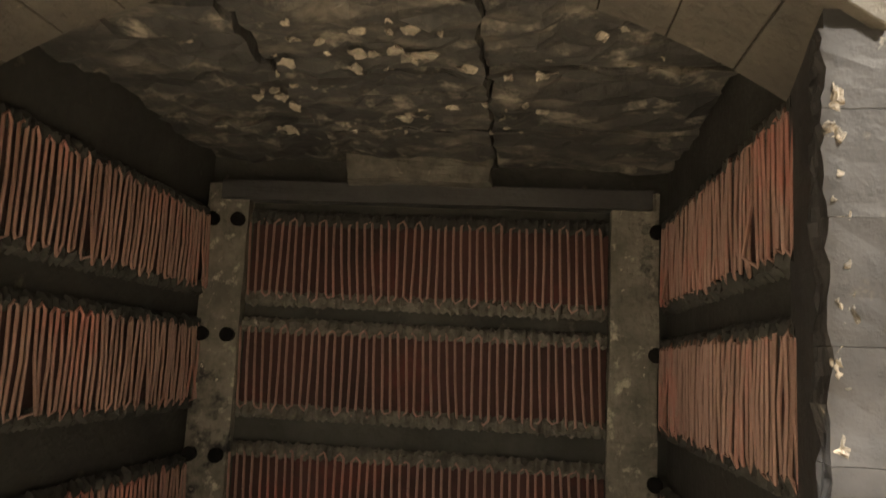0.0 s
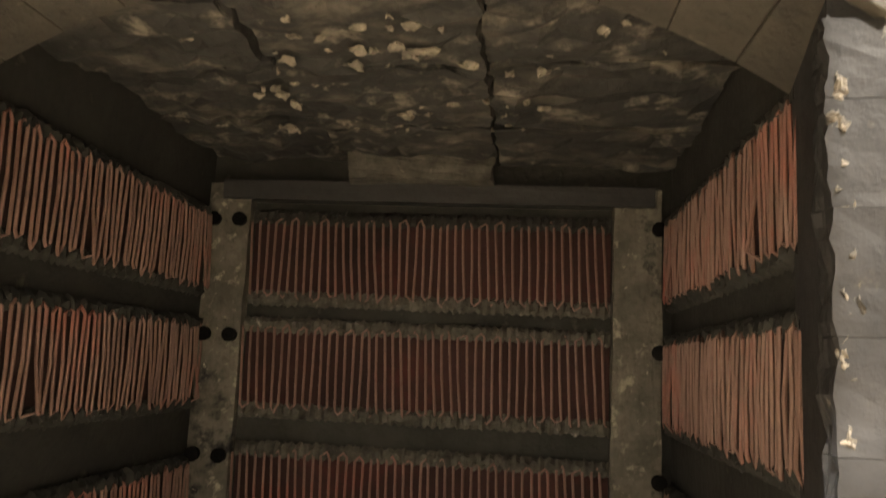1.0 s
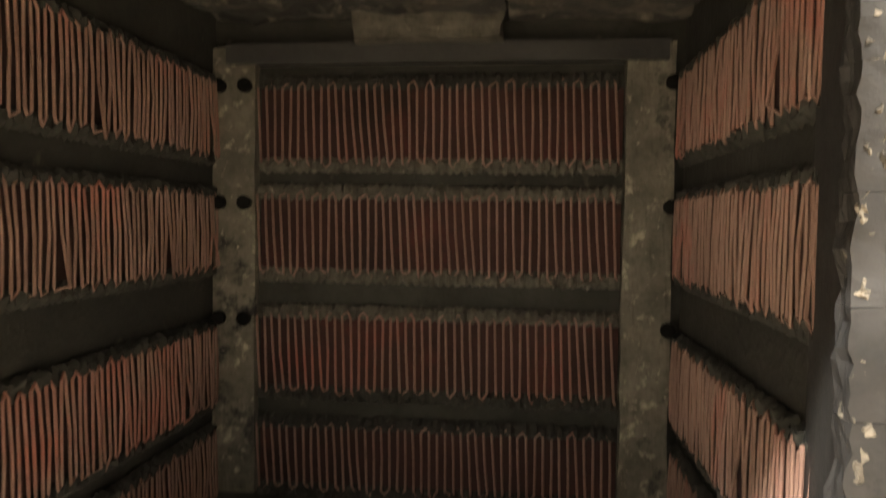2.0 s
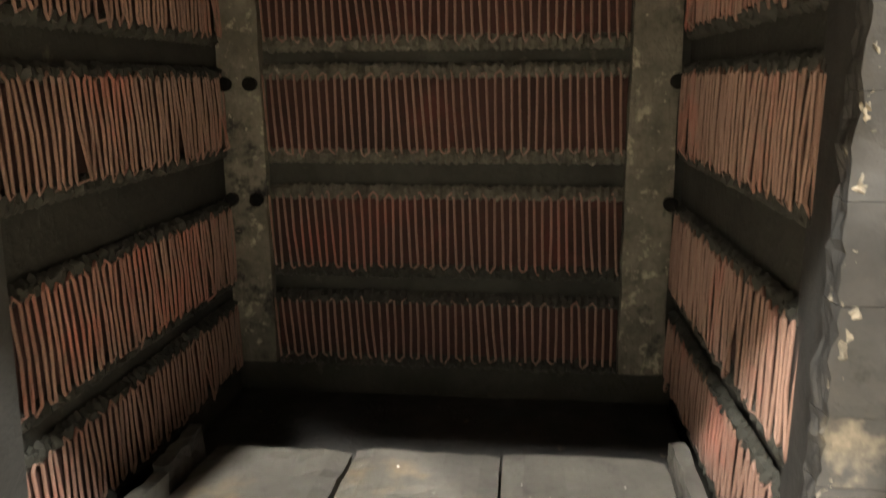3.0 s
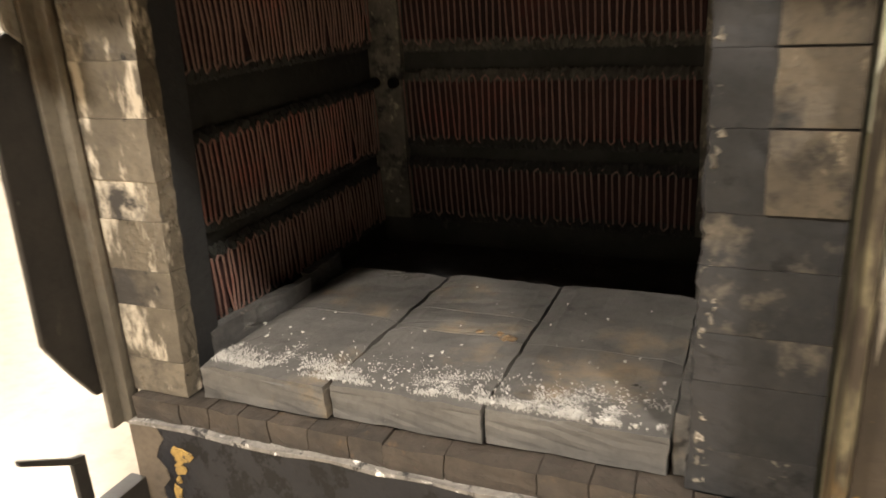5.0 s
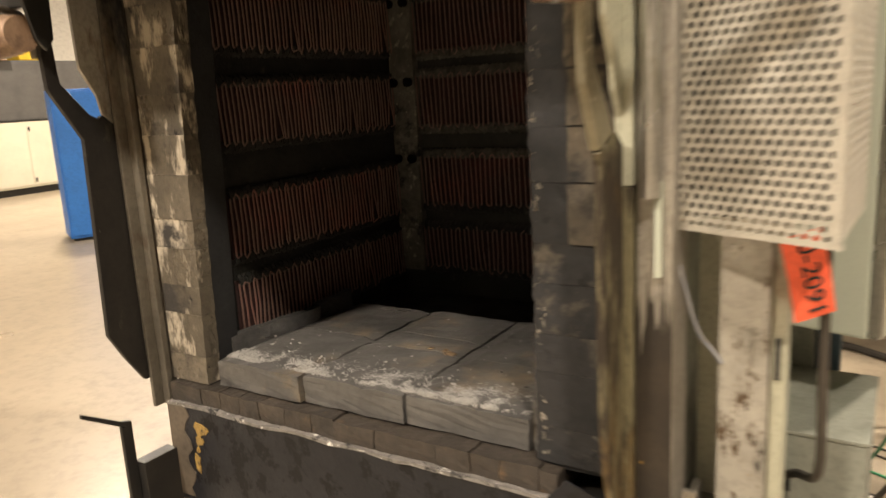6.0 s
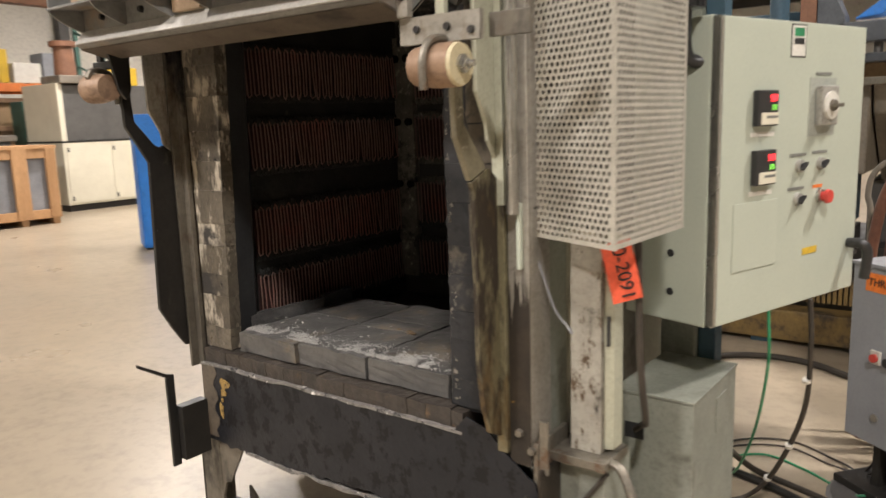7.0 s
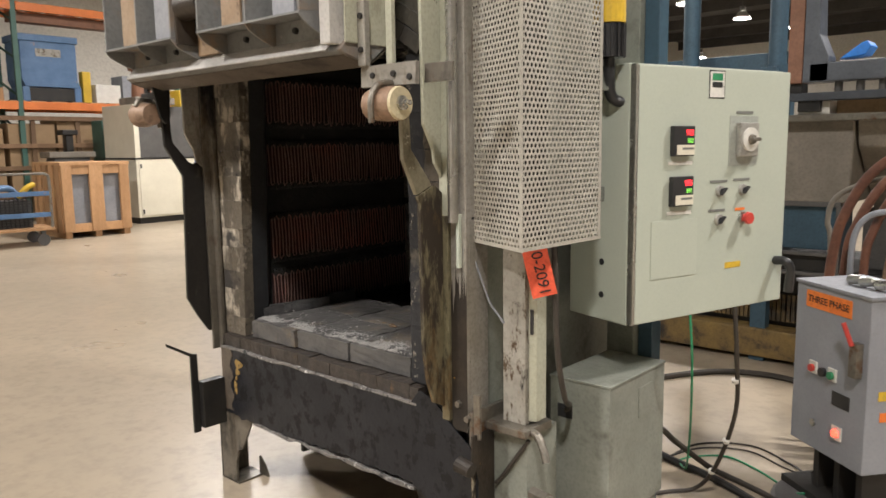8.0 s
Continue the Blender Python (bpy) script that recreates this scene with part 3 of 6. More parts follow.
# ---- chamber ----
def chamber():
    bm = nb()
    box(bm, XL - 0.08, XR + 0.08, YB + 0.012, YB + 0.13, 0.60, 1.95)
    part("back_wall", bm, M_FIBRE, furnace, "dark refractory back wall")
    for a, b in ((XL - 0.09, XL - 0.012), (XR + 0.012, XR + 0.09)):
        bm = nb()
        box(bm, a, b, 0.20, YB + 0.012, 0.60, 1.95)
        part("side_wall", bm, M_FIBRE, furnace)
    bm = nb()
    box(bm, XL, XR, 0.16, YB, 0.60, 0.668)
    part("chamber_base", bm, M_BLACKBRICK, furnace)
    # roof: spalled tiles, the middle ones hanging lower at the back
    bm = nb()
    box(bm, XL - 0.09, XR + 0.09, 0.255, YB + 0.1, 1.895, 2.02)
    part("roof_block", bm, M_ROOF, furnace)
    xs = [XL - 0.01, -0.225, 0.125, XR + 0.01]
    ys = [0.256, 0.50, 0.78, YB + 0.01]
    for i in range(3):
        for j in range(3):
            bm = nb()
            lo = 1.850 + 0.010 * ((i * 7 + j * 5) % 3) - (0.022 if i == 1 and j == 2 else 0)
            box(bm, xs[i] + 0.003, xs[i + 1] - 0.003, ys[j] + 0.002, ys[j + 1] - 0.002, lo, 1.90, 0, None, 0.014, 9)
            t = part("roof_tile", bm, M_ROOF, furnace, "spalled pale-flecked roof tile")
    # broken flakes that still cling to the roof
    rng = random.Random(12)
    bm = nb()
    for c in range(46):
        cx, cy = rng.gauss(-0.02, 0.19), rng.uniform(0.28, 0.82)
        for k in range(rng.randint(1, 3)):
            x, y = cx + rng.gauss(0, 0.022), cy + rng.gauss(0, 0.012)
            if abs(x) < 0.40:
                r = rng.choice((0.003, 0.004, 0.006, 0.009, 0.012))
                m = Matrix.Translation((x, y, 1.852)) @ Matrix.Rotation(rng.uniform(0, 6), 4, "Z") @ Matrix.Diagonal((rng.uniform(0.7, 2.0), 1, rng.uniform(0.2, 0.4), 1))
                bmesh.ops.create_icosphere(bm, subdivisions=2, radius=r, matrix=m)
    for v in bm.verts:
        v.co += noise.noise_vector(v.co * 110) * 0.008 + noise.noise_vector(v.co * 330) * 0.003
    tagged(part("spalled_scale", bm, M_FLAKE, furnace, "pale spalled scale under the roof"), kind="stuff")
    bm = nb()
    box(bm, -0.21, 0.115, YB - 0.09, YB - 0.03, 1.795, 1.85, 0, None, 0.010, 6)
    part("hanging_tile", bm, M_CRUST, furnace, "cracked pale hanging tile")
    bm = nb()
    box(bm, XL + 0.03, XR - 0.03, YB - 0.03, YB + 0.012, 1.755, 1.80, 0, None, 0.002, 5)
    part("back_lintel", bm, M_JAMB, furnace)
    for x0, x1 in ((XL - 0.004, -0.455), (0.388, XR - 0.014)):
        bm = nb()
        box(bm, x0, x1, YB - 0.02, YB + 0.02, 0.75, 1.795, 0, None, 0.0035, 14)
        p = part("corner_pier", bm, M_PIER, furnace, "crumbling pale corner pier")
        for z in (1.705, 1.435, 1.165):
            for dx in (0.018, 0.080) if x0 < 0 else (0.098,):
                # each hole is a proud black plug, its inner shade put into the colour
                bm = nb()
                cyl(bm, (x0 + dx, YB - 0.036, z), (x0 + dx, YB - 0.01, z), 0.017, 0.014, 14)
                part("bolt_hole", bm, M_HOLE, p)


ROWS_Z = {"back": [(1.528, 1.712), (1.272, 1.458), (0.995, 1.178), (0.764, 0.918)],
          "side": [(1.542, 1.712), (1.282, 1.452), (0.966, 1.143), (0.745, 0.896)]}


def element(wall, z0, z1, rng):
    """One serpentine heating wire that hangs in front of its wall, with the ceramic strip behind and hooks."""
    pts = []
    a, b = (-0.448, 0.385) if wall == "back" else (0.225, YB - 0.03)
    pitch = 0.0186 if wall == "back" else 0.0168
    count = int((b - a) / pitch)
    lean = 0.0
    for i in range(count + 1):
        u = a + i * pitch
        lean = 0.75 * lean + rng.uniform(-0.0022, 0.0022)
        top, bot = z1 + rng.uniform(-0.005, 0.005), z0 + rng.uniform(-0.007, 0.007)
        off = [rng.uniform(-0.002, 0.003) for _ in range(3)]
        if rng.random() < 0.04:
            off[2] += 0.012
        s = 0.004 if i % 2 == 0 else -0.004
        col = [(u + lean - 0.003, top - 0.006, off[0]), (u + lean * 0.3 + rng.uniform(-.001, .001), (top + bot) / 2, off[1] + 0.001), (u - lean + 0.003, bot + 0.006, off[2])]
        if i % 2 == 0:
            pts += [*col, (u + pitch / 2, bot - 0.003, off[2] - 0.003)]
        else:
            pts += [*reversed(col), (u + pitch / 2, top + 0.003, off[0] - 0.003)]

    def place(u, z, o):
        if wall == "back":
            return Vector((u, YB - 0.010 - o, z))
        return Vector((XL + 0.010 + o, u, z)) if wall == "left" else Vector((XR - 0.010 - o, u, z))
    bm = nb()
    tube(bm, [place(*p) for p in pts], 0.0030, 6)
    el = part("heating_element", bm, M_ROD, furnace, "serpentine salmon-red oxidised heating wire", True)
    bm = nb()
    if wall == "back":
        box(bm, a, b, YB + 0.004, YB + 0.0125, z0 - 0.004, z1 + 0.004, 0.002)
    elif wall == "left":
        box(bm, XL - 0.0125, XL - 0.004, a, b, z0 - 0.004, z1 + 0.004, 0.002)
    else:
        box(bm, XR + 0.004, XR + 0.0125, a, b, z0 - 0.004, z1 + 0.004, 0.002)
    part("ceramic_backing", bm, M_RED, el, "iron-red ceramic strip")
    # crusted hook blocks above and below the wire
    for z in (z0 - 0.004, z1 + 0.004):
        bm = nb()
        nx, nz = count * 4, 7
        grid = []
        for i in range(nx + 1):
            u = a + (b - a) * i / nx
            col = []
            for j in range(nz + 1):
                k = j / nz
                zz = z + (k - 0.5) * 0.030
                bulge = math.sin(math.pi * k)
                tooth = 0.5 + 0.5 * math.cos(math.tau * (u - a) / pitch)
                n1 = noise.noise(Vector((u * 70, z * 30, zz * 90)))
                n2 = noise.noise(Vector((u * 190, z * 31, zz * 210)))
                o = (-0.010 if wall == "back" else -0.015) + bulge * (0.010 + 0.005 * tooth + 0.010 * n1 + 0.005 * n2)
                col.append(bm.verts.new(place(u, zz + 0.007 * n1 * (k - 0.5) + (0.004 * tooth + 0.006 * n2) * (1 if k > 0.5 else -1), o)))
            grid.append(col)
        for i in range(nx):
            for j in range(nz):
                bm.faces.new((grid[i][j], grid[i + 1][j], grid[i + 1][j + 1], grid[i][j + 1]))
        bmesh.ops.recalc_face_normals(bm, faces=bm.faces[:])
        part("hook_strip", bm, M_CRUST if wall == "back" and 1.1 < z < 1.6 else M_FIBRE, el, "crusted ceramic hook strip", True)


chamber()
rng = random.Random(4)
for w in ("back", "left", "right"):
    for r0, r1 in ROWS_Z["back" if w == "back" else "side"]:
        element(w, r0, r1, rng)


# ---- brick front with arched opening ----
def jamb_x(side, z):
    """The worn inner edge of the opening at height z."""
    return -0.487 + 0.032 * (z - 0.7) / 0.85 if side < 0 else 0.460


def front_bricks():
    rng = random.Random(9)
    # facing bricks on both jambs
    z = 0.672
    while z < 1.66:
        h = rng.choice((0.100, 0.114, 0.114, 0.076))
        for side in (-1, 1):
            xo = -0.624 if side < 0 else 0.634
            bm = nb()
            yf = (0.030 if side < 0 else 0.040) + rng.uniform(-0.0015, 0.0015)
            box(bm, 0, 1, yf, 0.075, z + 0.0004, z + h - 0.0004, 0, None, 0, 7)
            for v in bm.verts:
                xi = jamb_x(side, v.co.z)
                near = v.co.x if side < 0 else 1 - v.co.x
                v.co.x = xo + (xi - xo) * v.co.x if side < 0 else xi + (xo - xi) * v.co.x
                if near > 0.93:
                    v.co.x += (0.0035 if side < 0 else 0.007) * noise.noise(v.co * 33) + (0.002 if side < 0 else 0.005) * noise.noise(v.co * 90)
                v.co += noise.noise_vector(v.co * 60) * 0.0014
            # glare is painted into the left face, shade into the right
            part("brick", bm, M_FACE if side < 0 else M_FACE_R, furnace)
            if side > 0 and z > 1.05:
                bm = nb()
                zs = [z + 0.002 + (h - 0.004) * k / 6 for k in range(7)]
                ragged = [(0.535 + 0.022 * noise.noise(Vector((3.0, 0, q * 21))), q) for q in zs]
                prism(bm, [(0.634, zs[0])] + ragged + [(0.634, zs[-1])], yf - 0.0045, yf + 0.004, "y")
                part("scale_patch", bm, M_FLAKY, furnace, "tan and soot flaking scale")
        z += h
    # smooth dark reveals behind them, the opening's shade in their colour
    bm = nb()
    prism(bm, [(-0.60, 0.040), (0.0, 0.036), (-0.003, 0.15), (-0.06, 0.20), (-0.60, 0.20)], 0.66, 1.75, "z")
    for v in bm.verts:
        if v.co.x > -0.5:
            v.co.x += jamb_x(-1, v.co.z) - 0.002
    part("jamb", bm, M_JAMB, furnace, "dark refractory reveal with the opening's shade in its colour")
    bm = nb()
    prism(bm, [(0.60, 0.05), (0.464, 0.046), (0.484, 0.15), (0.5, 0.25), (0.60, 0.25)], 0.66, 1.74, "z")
    part("jamb", bm, M_JAMB, furnace, "dark refractory reveal with the opening's shade in its colour")
    # pale chips broken out along the edge
    for k in range(70):
        z = rng.uniform(0.70, 1.66)
        r = rng.choice((0.003, 0.004, 0.006, 0.009))
        bm = nb()
        m = Matrix.Translation((0.466 + abs(rng.gauss(0, 0.008)), 0.042, z)) @ Matrix.Diagonal((0.7, 0.30, rng.uniform(0.7, 2.4), 1))
        bmesh.ops.create_icosphere(bm, subdivisions=3 if r > 0.005 else 2, radius=r, matrix=m)
        for v in bm.verts:
            v.co += noise.noise_vector(v.co * 95) * 0.006 + noise.noise_vector(v.co * 260) * 0.003
        part("edge_chip", bm, M_CHIP, furnace)
    # arch: wedge bricks from the springing line
    cx, half, rise, z0 = -0.035, 0.550, 0.180, 1.715
    R = (half * half + rise * rise) / (2 * rise)
    cz, ang = z0 + rise - R, math.asin(half / R)
    n = 13
    for i in range(n):
        a0, a1 = -ang + 2 * ang * i / n + 0.0005, -ang + 2 * ang * (i + 1) / n - 0.0005
        for r0, r1, y0, y1, mt in ((R, R + 0.05, 0.030, 0.255, M_ARCHIN), (R + 0.052, R + 0.100, 0.034, 0.2, M_ARCH)):
            pts = [(cx + r * math.sin(a), cz + r * math.cos(a)) for r, a in ((r0, a0), (r0, (a0 + a1) / 2), (r0, a1), (r1, a1), (r1, (a0 + a1) / 2), (r1, a0))]
            bm = nb()
            prism(bm, pts, y0 + rng.uniform(-.002, .002), y1, "y", 0.0015)
            part("arch_brick", bm, mt, furnace)
    bm = nb()
    top = [(cx + (R + 0.095) * math.sin(a), cz + (R + 0.095) * math.cos(a)) for a in [ang * k / 10 for k in range(-10, 11)]]
    prism(bm, [(-0.655, 1.70), (cx - half, 1.70), (cx - half, z0)] + top + [(cx + half, z0), (cx + half, 1.70), (0.60, 1.70), (0.60, 2.3), (-0.655, 2.3)], 0.046, 0.255, "y")
    part("header_wall", bm, M_ARCH, furnace, "mortared wall over the arch")
    # sill course
    x = -0.612
    while x < 0.50:
        w = rng.choice((0.070, 0.085, 0.115, 0.165))
        bm = nb()
        box(bm, x + 0.001, min(x + w, 0.515) - 0.001, 0.010 + rng.uniform(-.002, .002), 0.16, 0.618, 0.667 + rng.uniform(-.002, .002), 0, None, 0.004, 4)
        part("sill_brick", bm, M_SILL, furnace)
        x += w


def hearth():
    rng = random.Random(3)
    # each column: left and right edge at the front and at the back, then the cross joints
    cols = [(-0.458, -0.179, -0.432, -0.161, (0.045, 0.345, 0.61)), (-0.170, 0.122, -0.152, 0.124, (0.055, 0.315, 0.42, 0.62)), (0.128, 0.430, 0.130, 0.430, (0.062, 0.315, 0.635))]
    for a0, b0, a1, b1, ys in cols:
        for y0, y1 in zip(ys, ys[1:]):
            bm = nb()
            box(bm, 0, 1, y0 + 0.0008, y1 - 0.0008, 0.672, HZ + rng.uniform(-.002, .002), 0, None, 0, 7)
            for v in bm.verts:
                t = (v.co.y - ys[0]) / (ys[-1] - ys[0])
                a, b = a0 + (a1 - a0) * t, b0 + (b1 - b0) * t
                edge = max(0.0, 0.06 - min(v.co.x, 1 - v.co.x)) > 0 or v.co.y < ys[0] + 0.002
                v.co.x = a + (b - a) * v.co.x
                v.co += noise.noise_vector(v.co * 19) * 0.0032 + noise.noise_vector(v.co * 70) * 0.0022
                if edge and v.co.z > 0.735:
                    v.co.z -= 0.006 + 0.006 * noise.noise(v.co * 31)
            part("hearth_tile", bm, M_HEARTH, furnace)
    for x, y0, y1, slant, zt in ((-0.512, 0.125, 0.445, 0.12, 0.776), (-0.482, 0.458, 0.61, 0.0, 0.785)):
        bm = nb()
        box(bm, x, x + 0.026, y0, y1, 0.67, zt, 0, None, 0.007, 9)
        for v in bm.verts:
            v.co.x += slant * (v.co.y - y0)
        part("curb_brick", bm, M_CURB, furnace)
    for y0, y1 in ((0.07, 0.36), (0.365, 0.64)):
        bm = nb()
        box(bm, 0.437, 0.466, y0, y1, 0.67, 0.782, 0, None, 0.007, 8)
        part("curb_brick", bm, M_HEARTH, furnace)
    for k in range(7):
        bm = nb()
        m = Matrix.Translation((0.055 + rng.uniform(-0.03, 0.04), 0.315 + rng.uniform(-0.012, 0.02), HZ - 0.001)) @ Matrix.Diagonal((1.5, 1.0, 0.5, 1))
        bmesh.ops.create_icosphere(bm, subdivisions=2, radius=rng.uniform(0.005, 0.011), matrix=m)
        for v in bm.verts:
            v.co += noise.noise_vector(v.co * 120) * 0.004
        part("crumb", bm, M_CRUMB, furnace)
    # ash and scale flakes, thickest near the mouth
    bm = nb()
    n = 0
    while n < 7000:
        x, y = rng.uniform(-0.45, 0.425), 0.066 + abs(rng.gauss(0.0, 0.046)) + 0.012 * noise.noise(Vector((rng.random(), n * 0.01, 0)))
        big = rng.random() < 0.008
        if big and rng.random() < 0.5:
            y = 0.06 + rng.expovariate(8.0)
        clump = 0.30 + 1.1 * noise.noise(Vector((x * 9, y * 14, 3.0))) + 0.7 * noise.noise(Vector((x * 31, y * 40, 1.0)))
        if y > 0.58 or (not big and rng.random() > clump * (0.35 + 0.7 * (x + 0.45) / 0.9) * (1.1 - 6.0 * (y - 0.066))):
            continue
        r = rng.choice((0.0012, 0.0016, 0.0022, 0.0042)) if big else rng.uniform(0.0003, 0.0012)
        q = rng.uniform(0, 6)
        zt = HZ + 0.0002 + rng.uniform(0, 0.0014)
        vs = [bm.verts.new((x + r * rng.uniform(0.5, 1.5) * math.cos(q + k * 1.57), y + r * rng.uniform(0.5, 1.5) * math.sin(q + k * 1.57), zt + rng.uniform(0, 0.4) * r)) for k in range(4)]
        tip = bm.verts.new((x, y, HZ - 0.005))
        bm.faces.new(vs)
        for k in range(4):
            bm.faces.new((vs[(k + 1) % 4], vs[k], tip))
        n += 1
    bmesh.ops.recalc_face_normals(bm, faces=bm.faces[:])
    single("ash_flakes", bm, M_ASH, "white ash and scale flakes strewn on the hearth", "ash", kind="stuff")


front_bricks()
hearth()


# ---- steel frame and fittings on the front ----
def frame_front():
    bm = nb()
    box(bm, -0.662, -0.650, -0.02, 0.06, 0.60, 2.4, 0.003)
    box(bm, -0.662, -0.624, 0.008, 0.026, 0.60, 2.4, 0.003)
    part("frame_angle", bm, M_FRAME, furnace, "heat-stained vertical angle iron")
    bm = nb()
    rs = random.Random(12)
    rag = [(0.6715 + 0.061 * k / 22, 1.03 + rs.uniform(-0.13, 0.10) * (1 if k % 2 else 0.5)) for k in range(23)]
    prism(bm, [(0.7325, 0.575), (0.6715, 0.575)] + rag, -0.0028, -0.0022, "y")
    part("scale_crust", bm, M_SCORCH, furnace, "blackened rusty scale on the angle iron")
    bm = nb()
    box(bm, 0.672, 0.732, -0.002, 0.012, 0.575, 2.4, 0.003)
    box(bm, 0.720, 0.732, 0.012, 0.10, 0.575, 2.4, 0.003)
    part("frame_angle", bm, M_BARE, furnace, "silver-grey upper angle iron")
    bm = nb()
    box(bm, 0.638, 0.668, -0.012, 0.006, 0.60, 1.23, 0.002)
    part("frame_flat", bm, M_OLIVE, furnace)
    bm = nb()
    box(bm, 0.638, 0.669, -0.012, 0.006, 1.232, 2.4, 0.002)
    part("frame_flat", bm, M_PALE, furnace, "pale grey-green upper flat with chipped paint")
    # cam plates that guide the door rollers: tail, throat and two horns
    prof = [(0.01, 0.68), (-0.028, 0.68), (-0.075, 0.752), (-0.118, 0.83), (-0.104, 1.33), (-0.176, 1.45), (-0.182, 1.62), (-0.150, 1.62), (-0.142, 1.465),
            (-0.078, 1.388), (-0.058, 1.378), (-0.044, 1.385), (0.01, 1.34)]
    bm = nb()
    prism(bm, prof, -0.678, -0.664, "x", 0.002)
    part("roller_guide", bm, M_GUIDE, furnace, "black cam plate with angled throat for the door roller")
    bm = nb()
    prism(bm, [(0.01, 1.342), (-0.043, 1.388), (-0.050, 1.43), (-0.088, 1.50), (-0.095, 1.95), (0.01, 1.95)], -0.676, -0.666, "x", 0.002)
    part("frame_cheek", bm, M_BARE, furnace, "silver-grey cheek plate beside the door")
    bm = nb()
    box(bm, -0.690, -0.678, -0.085, -0.070, 0.80, 1.33, 0.003)
    part("guide_rib", bm, M_BLACK, furnace)
    prof = [(-0.014, 0.645), (-0.062, 0.668), (-0.086, 0.74), (-0.102, 0.85), (-0.106, 1.10), (-0.110, 1.275), (-0.120, 1.296), (-0.060, 1.322), (-0.046, 1.325), (-0.014, 1.30)]
    bm = nb()
    prism(bm, prof, 0.638, 0.653, "x", 0.002)
    part("roller_guide", bm, M_OLIVE, furnace, "olive heat-stained cam plate for the door roller")
    prof = [(-0.061, 1.324), (-0.121, 1.299), (-0.172, 1.40), (-0.178, 1.56), (-0.148, 1.56), (-0.142, 1.43), (-0.066, 1.335)]
    bm = nb()
    prism(bm, prof, 0.636, 0.653, "x", 0.002)
    part("guide_horn", bm, M_HORN, furnace, "pale chipped upper horn of the cam plate")
    bm = nb()
    prism(bm, [(-0.013, 1.345), (-0.043, 1.388), (-0.050, 1.43), (-0.088, 1.50), (-0.095, 1.95), (-0.095, 2.4), (-0.013, 2.4)], 0.640, 0.652, "x", 0.002)
    part("frame_cheek", bm, M_PALE, furnace, "pale grey-green cheek plate with chipped paint")
    bm = nb()
    cyl(bm, (0.700, -0.02, 1.215), (0.700, -0.02, 2.4), 0.016, None, 18)
    part("conduit", bm, M_ZINC, furnace, "bright round conduit", True)
    bm = nb()
    box(bm, 0.705, 0.716, -0.016, -0.002, 1.08, 1.24, 0.002)
    part("conduit_clip", bm, M_PAINT, furnace)
    bm = nb()
    box(bm, 0.732, 0.86, 0.185, 0.20, 0.45, 1.15, 0.002)
    part("corner_panel", bm, M_PALE, furnace)
    # rusty channel that carries the counterweight
    bm = nb()
    prism(bm, [(0.786, 0.104), (0.868, 0.104), (0.868, 0.18), (0.858, 0.18), (0.858, 0.116), (0.796, 0.116), (0.796, 0.18), (0.786, 0.18)], 0.60, 2.4, "z", 0.001)
    part("guide_channel", bm, M_RUSTY, furnace, "chipped and rusted steel channel")
    bm = nb()
    prism(bm, [(0.870, 0.118), (0.892, 0.130), (0.892, 0.18), (0.884, 0.18), (0.884, 0.137), (0.870, 0.126)], 0.61, 2.3, "z", 0.001)
    s = part("slotted_strip", bm, M_PALE, furnace)
    bm = nb()
    box(bm, 0.876, 0.884, 0.1185, 0.126, 0.88, 0.955)
    part("slot", bm, M_PLASTIC, s)
    bm = nb()
    box(bm, 0.735, 0.900, 0.06, 0.20, 0.575, 0.60, 0.003)
    box(bm, 0.735, 0.75, 0.0, 0.16, 0.47, 0.64, 0.003)
    box(bm, 0.752, 0.775, 0.0, 0.012, 0.56, 0.70, 0.002)
    part("foot_bracket", bm, M_IRON, furnace, "welded bracket at the channel's foot")
    bm = nb()
    box(bm, 0.752, 0.885, 0.09, 0.25, 0.16, 0.575, 0.004)
    part("base_post", bm, M_PAINT2, furnace)
    bm = nb()
    cyl(bm, (0.735, -0.05, 0.495), (0.785, -0.05, 0.485), 0.026, 0.022, 14)
    part("pivot_boss", bm, M_SCORCH, furnace)
    for x, z in ((0.735, 0.62), (0.70, 0.66)):
        bm = nb()
        cyl(bm, (x, 0.002, z), (x, -0.014, z), 0.012, 0.010, 6)
        part("bolt_head", bm, M_IRON, furnace)
    bm = nb()
    box(bm, 0.758, 0.766, -0.02, 0.085, 0.30, 0.575, 0.002)
    part("bracket_web", bm, M_SCORCH, furnace, "dark bracket web")
    bm = nb()
    tube(bm, smooth_path([(0.895, 0.085, 0.565), (0.85, 0.080, 0.50), (0.80, 0.082, 0.43), (0.775, 0.080, 0.40)]), 0.006, 8)
    part("drain_hose", bm, M_CABLE, furnace, "dark hose across the base post", True)
    bm = nb()
    cyl(bm, (0.90, 0.10, 0.395), (0.965, 0.085, 0.40), 0.024, 0.022, 6)
    cyl(bm, (0.965, 0.085, 0.40), (0.985, 0.080, 0.402), 0.015, None, 10)
    part("hex_fitting", bm, M_IRON, furnace, "rusty hexagon pipe fitting")
    # tail of flexible conduit and a split pipe under the bracket
    bm = nb()
    tube(bm, smooth_path([(0.890, 0.10, 0.588), (0.925, 0.09, 0.585), (0.950, 0.08, 0.555), (0.968, 0.072, 0.520)]), 0.012, 8)
    part("pipe_stub", bm, M_IRON, furnace, "", True)
    # latch bracket on the other corner
    bm = nb()
    box(bm, -0.652, -0.640, -0.135, -0.105, 0.265, 0.59, 0.002)
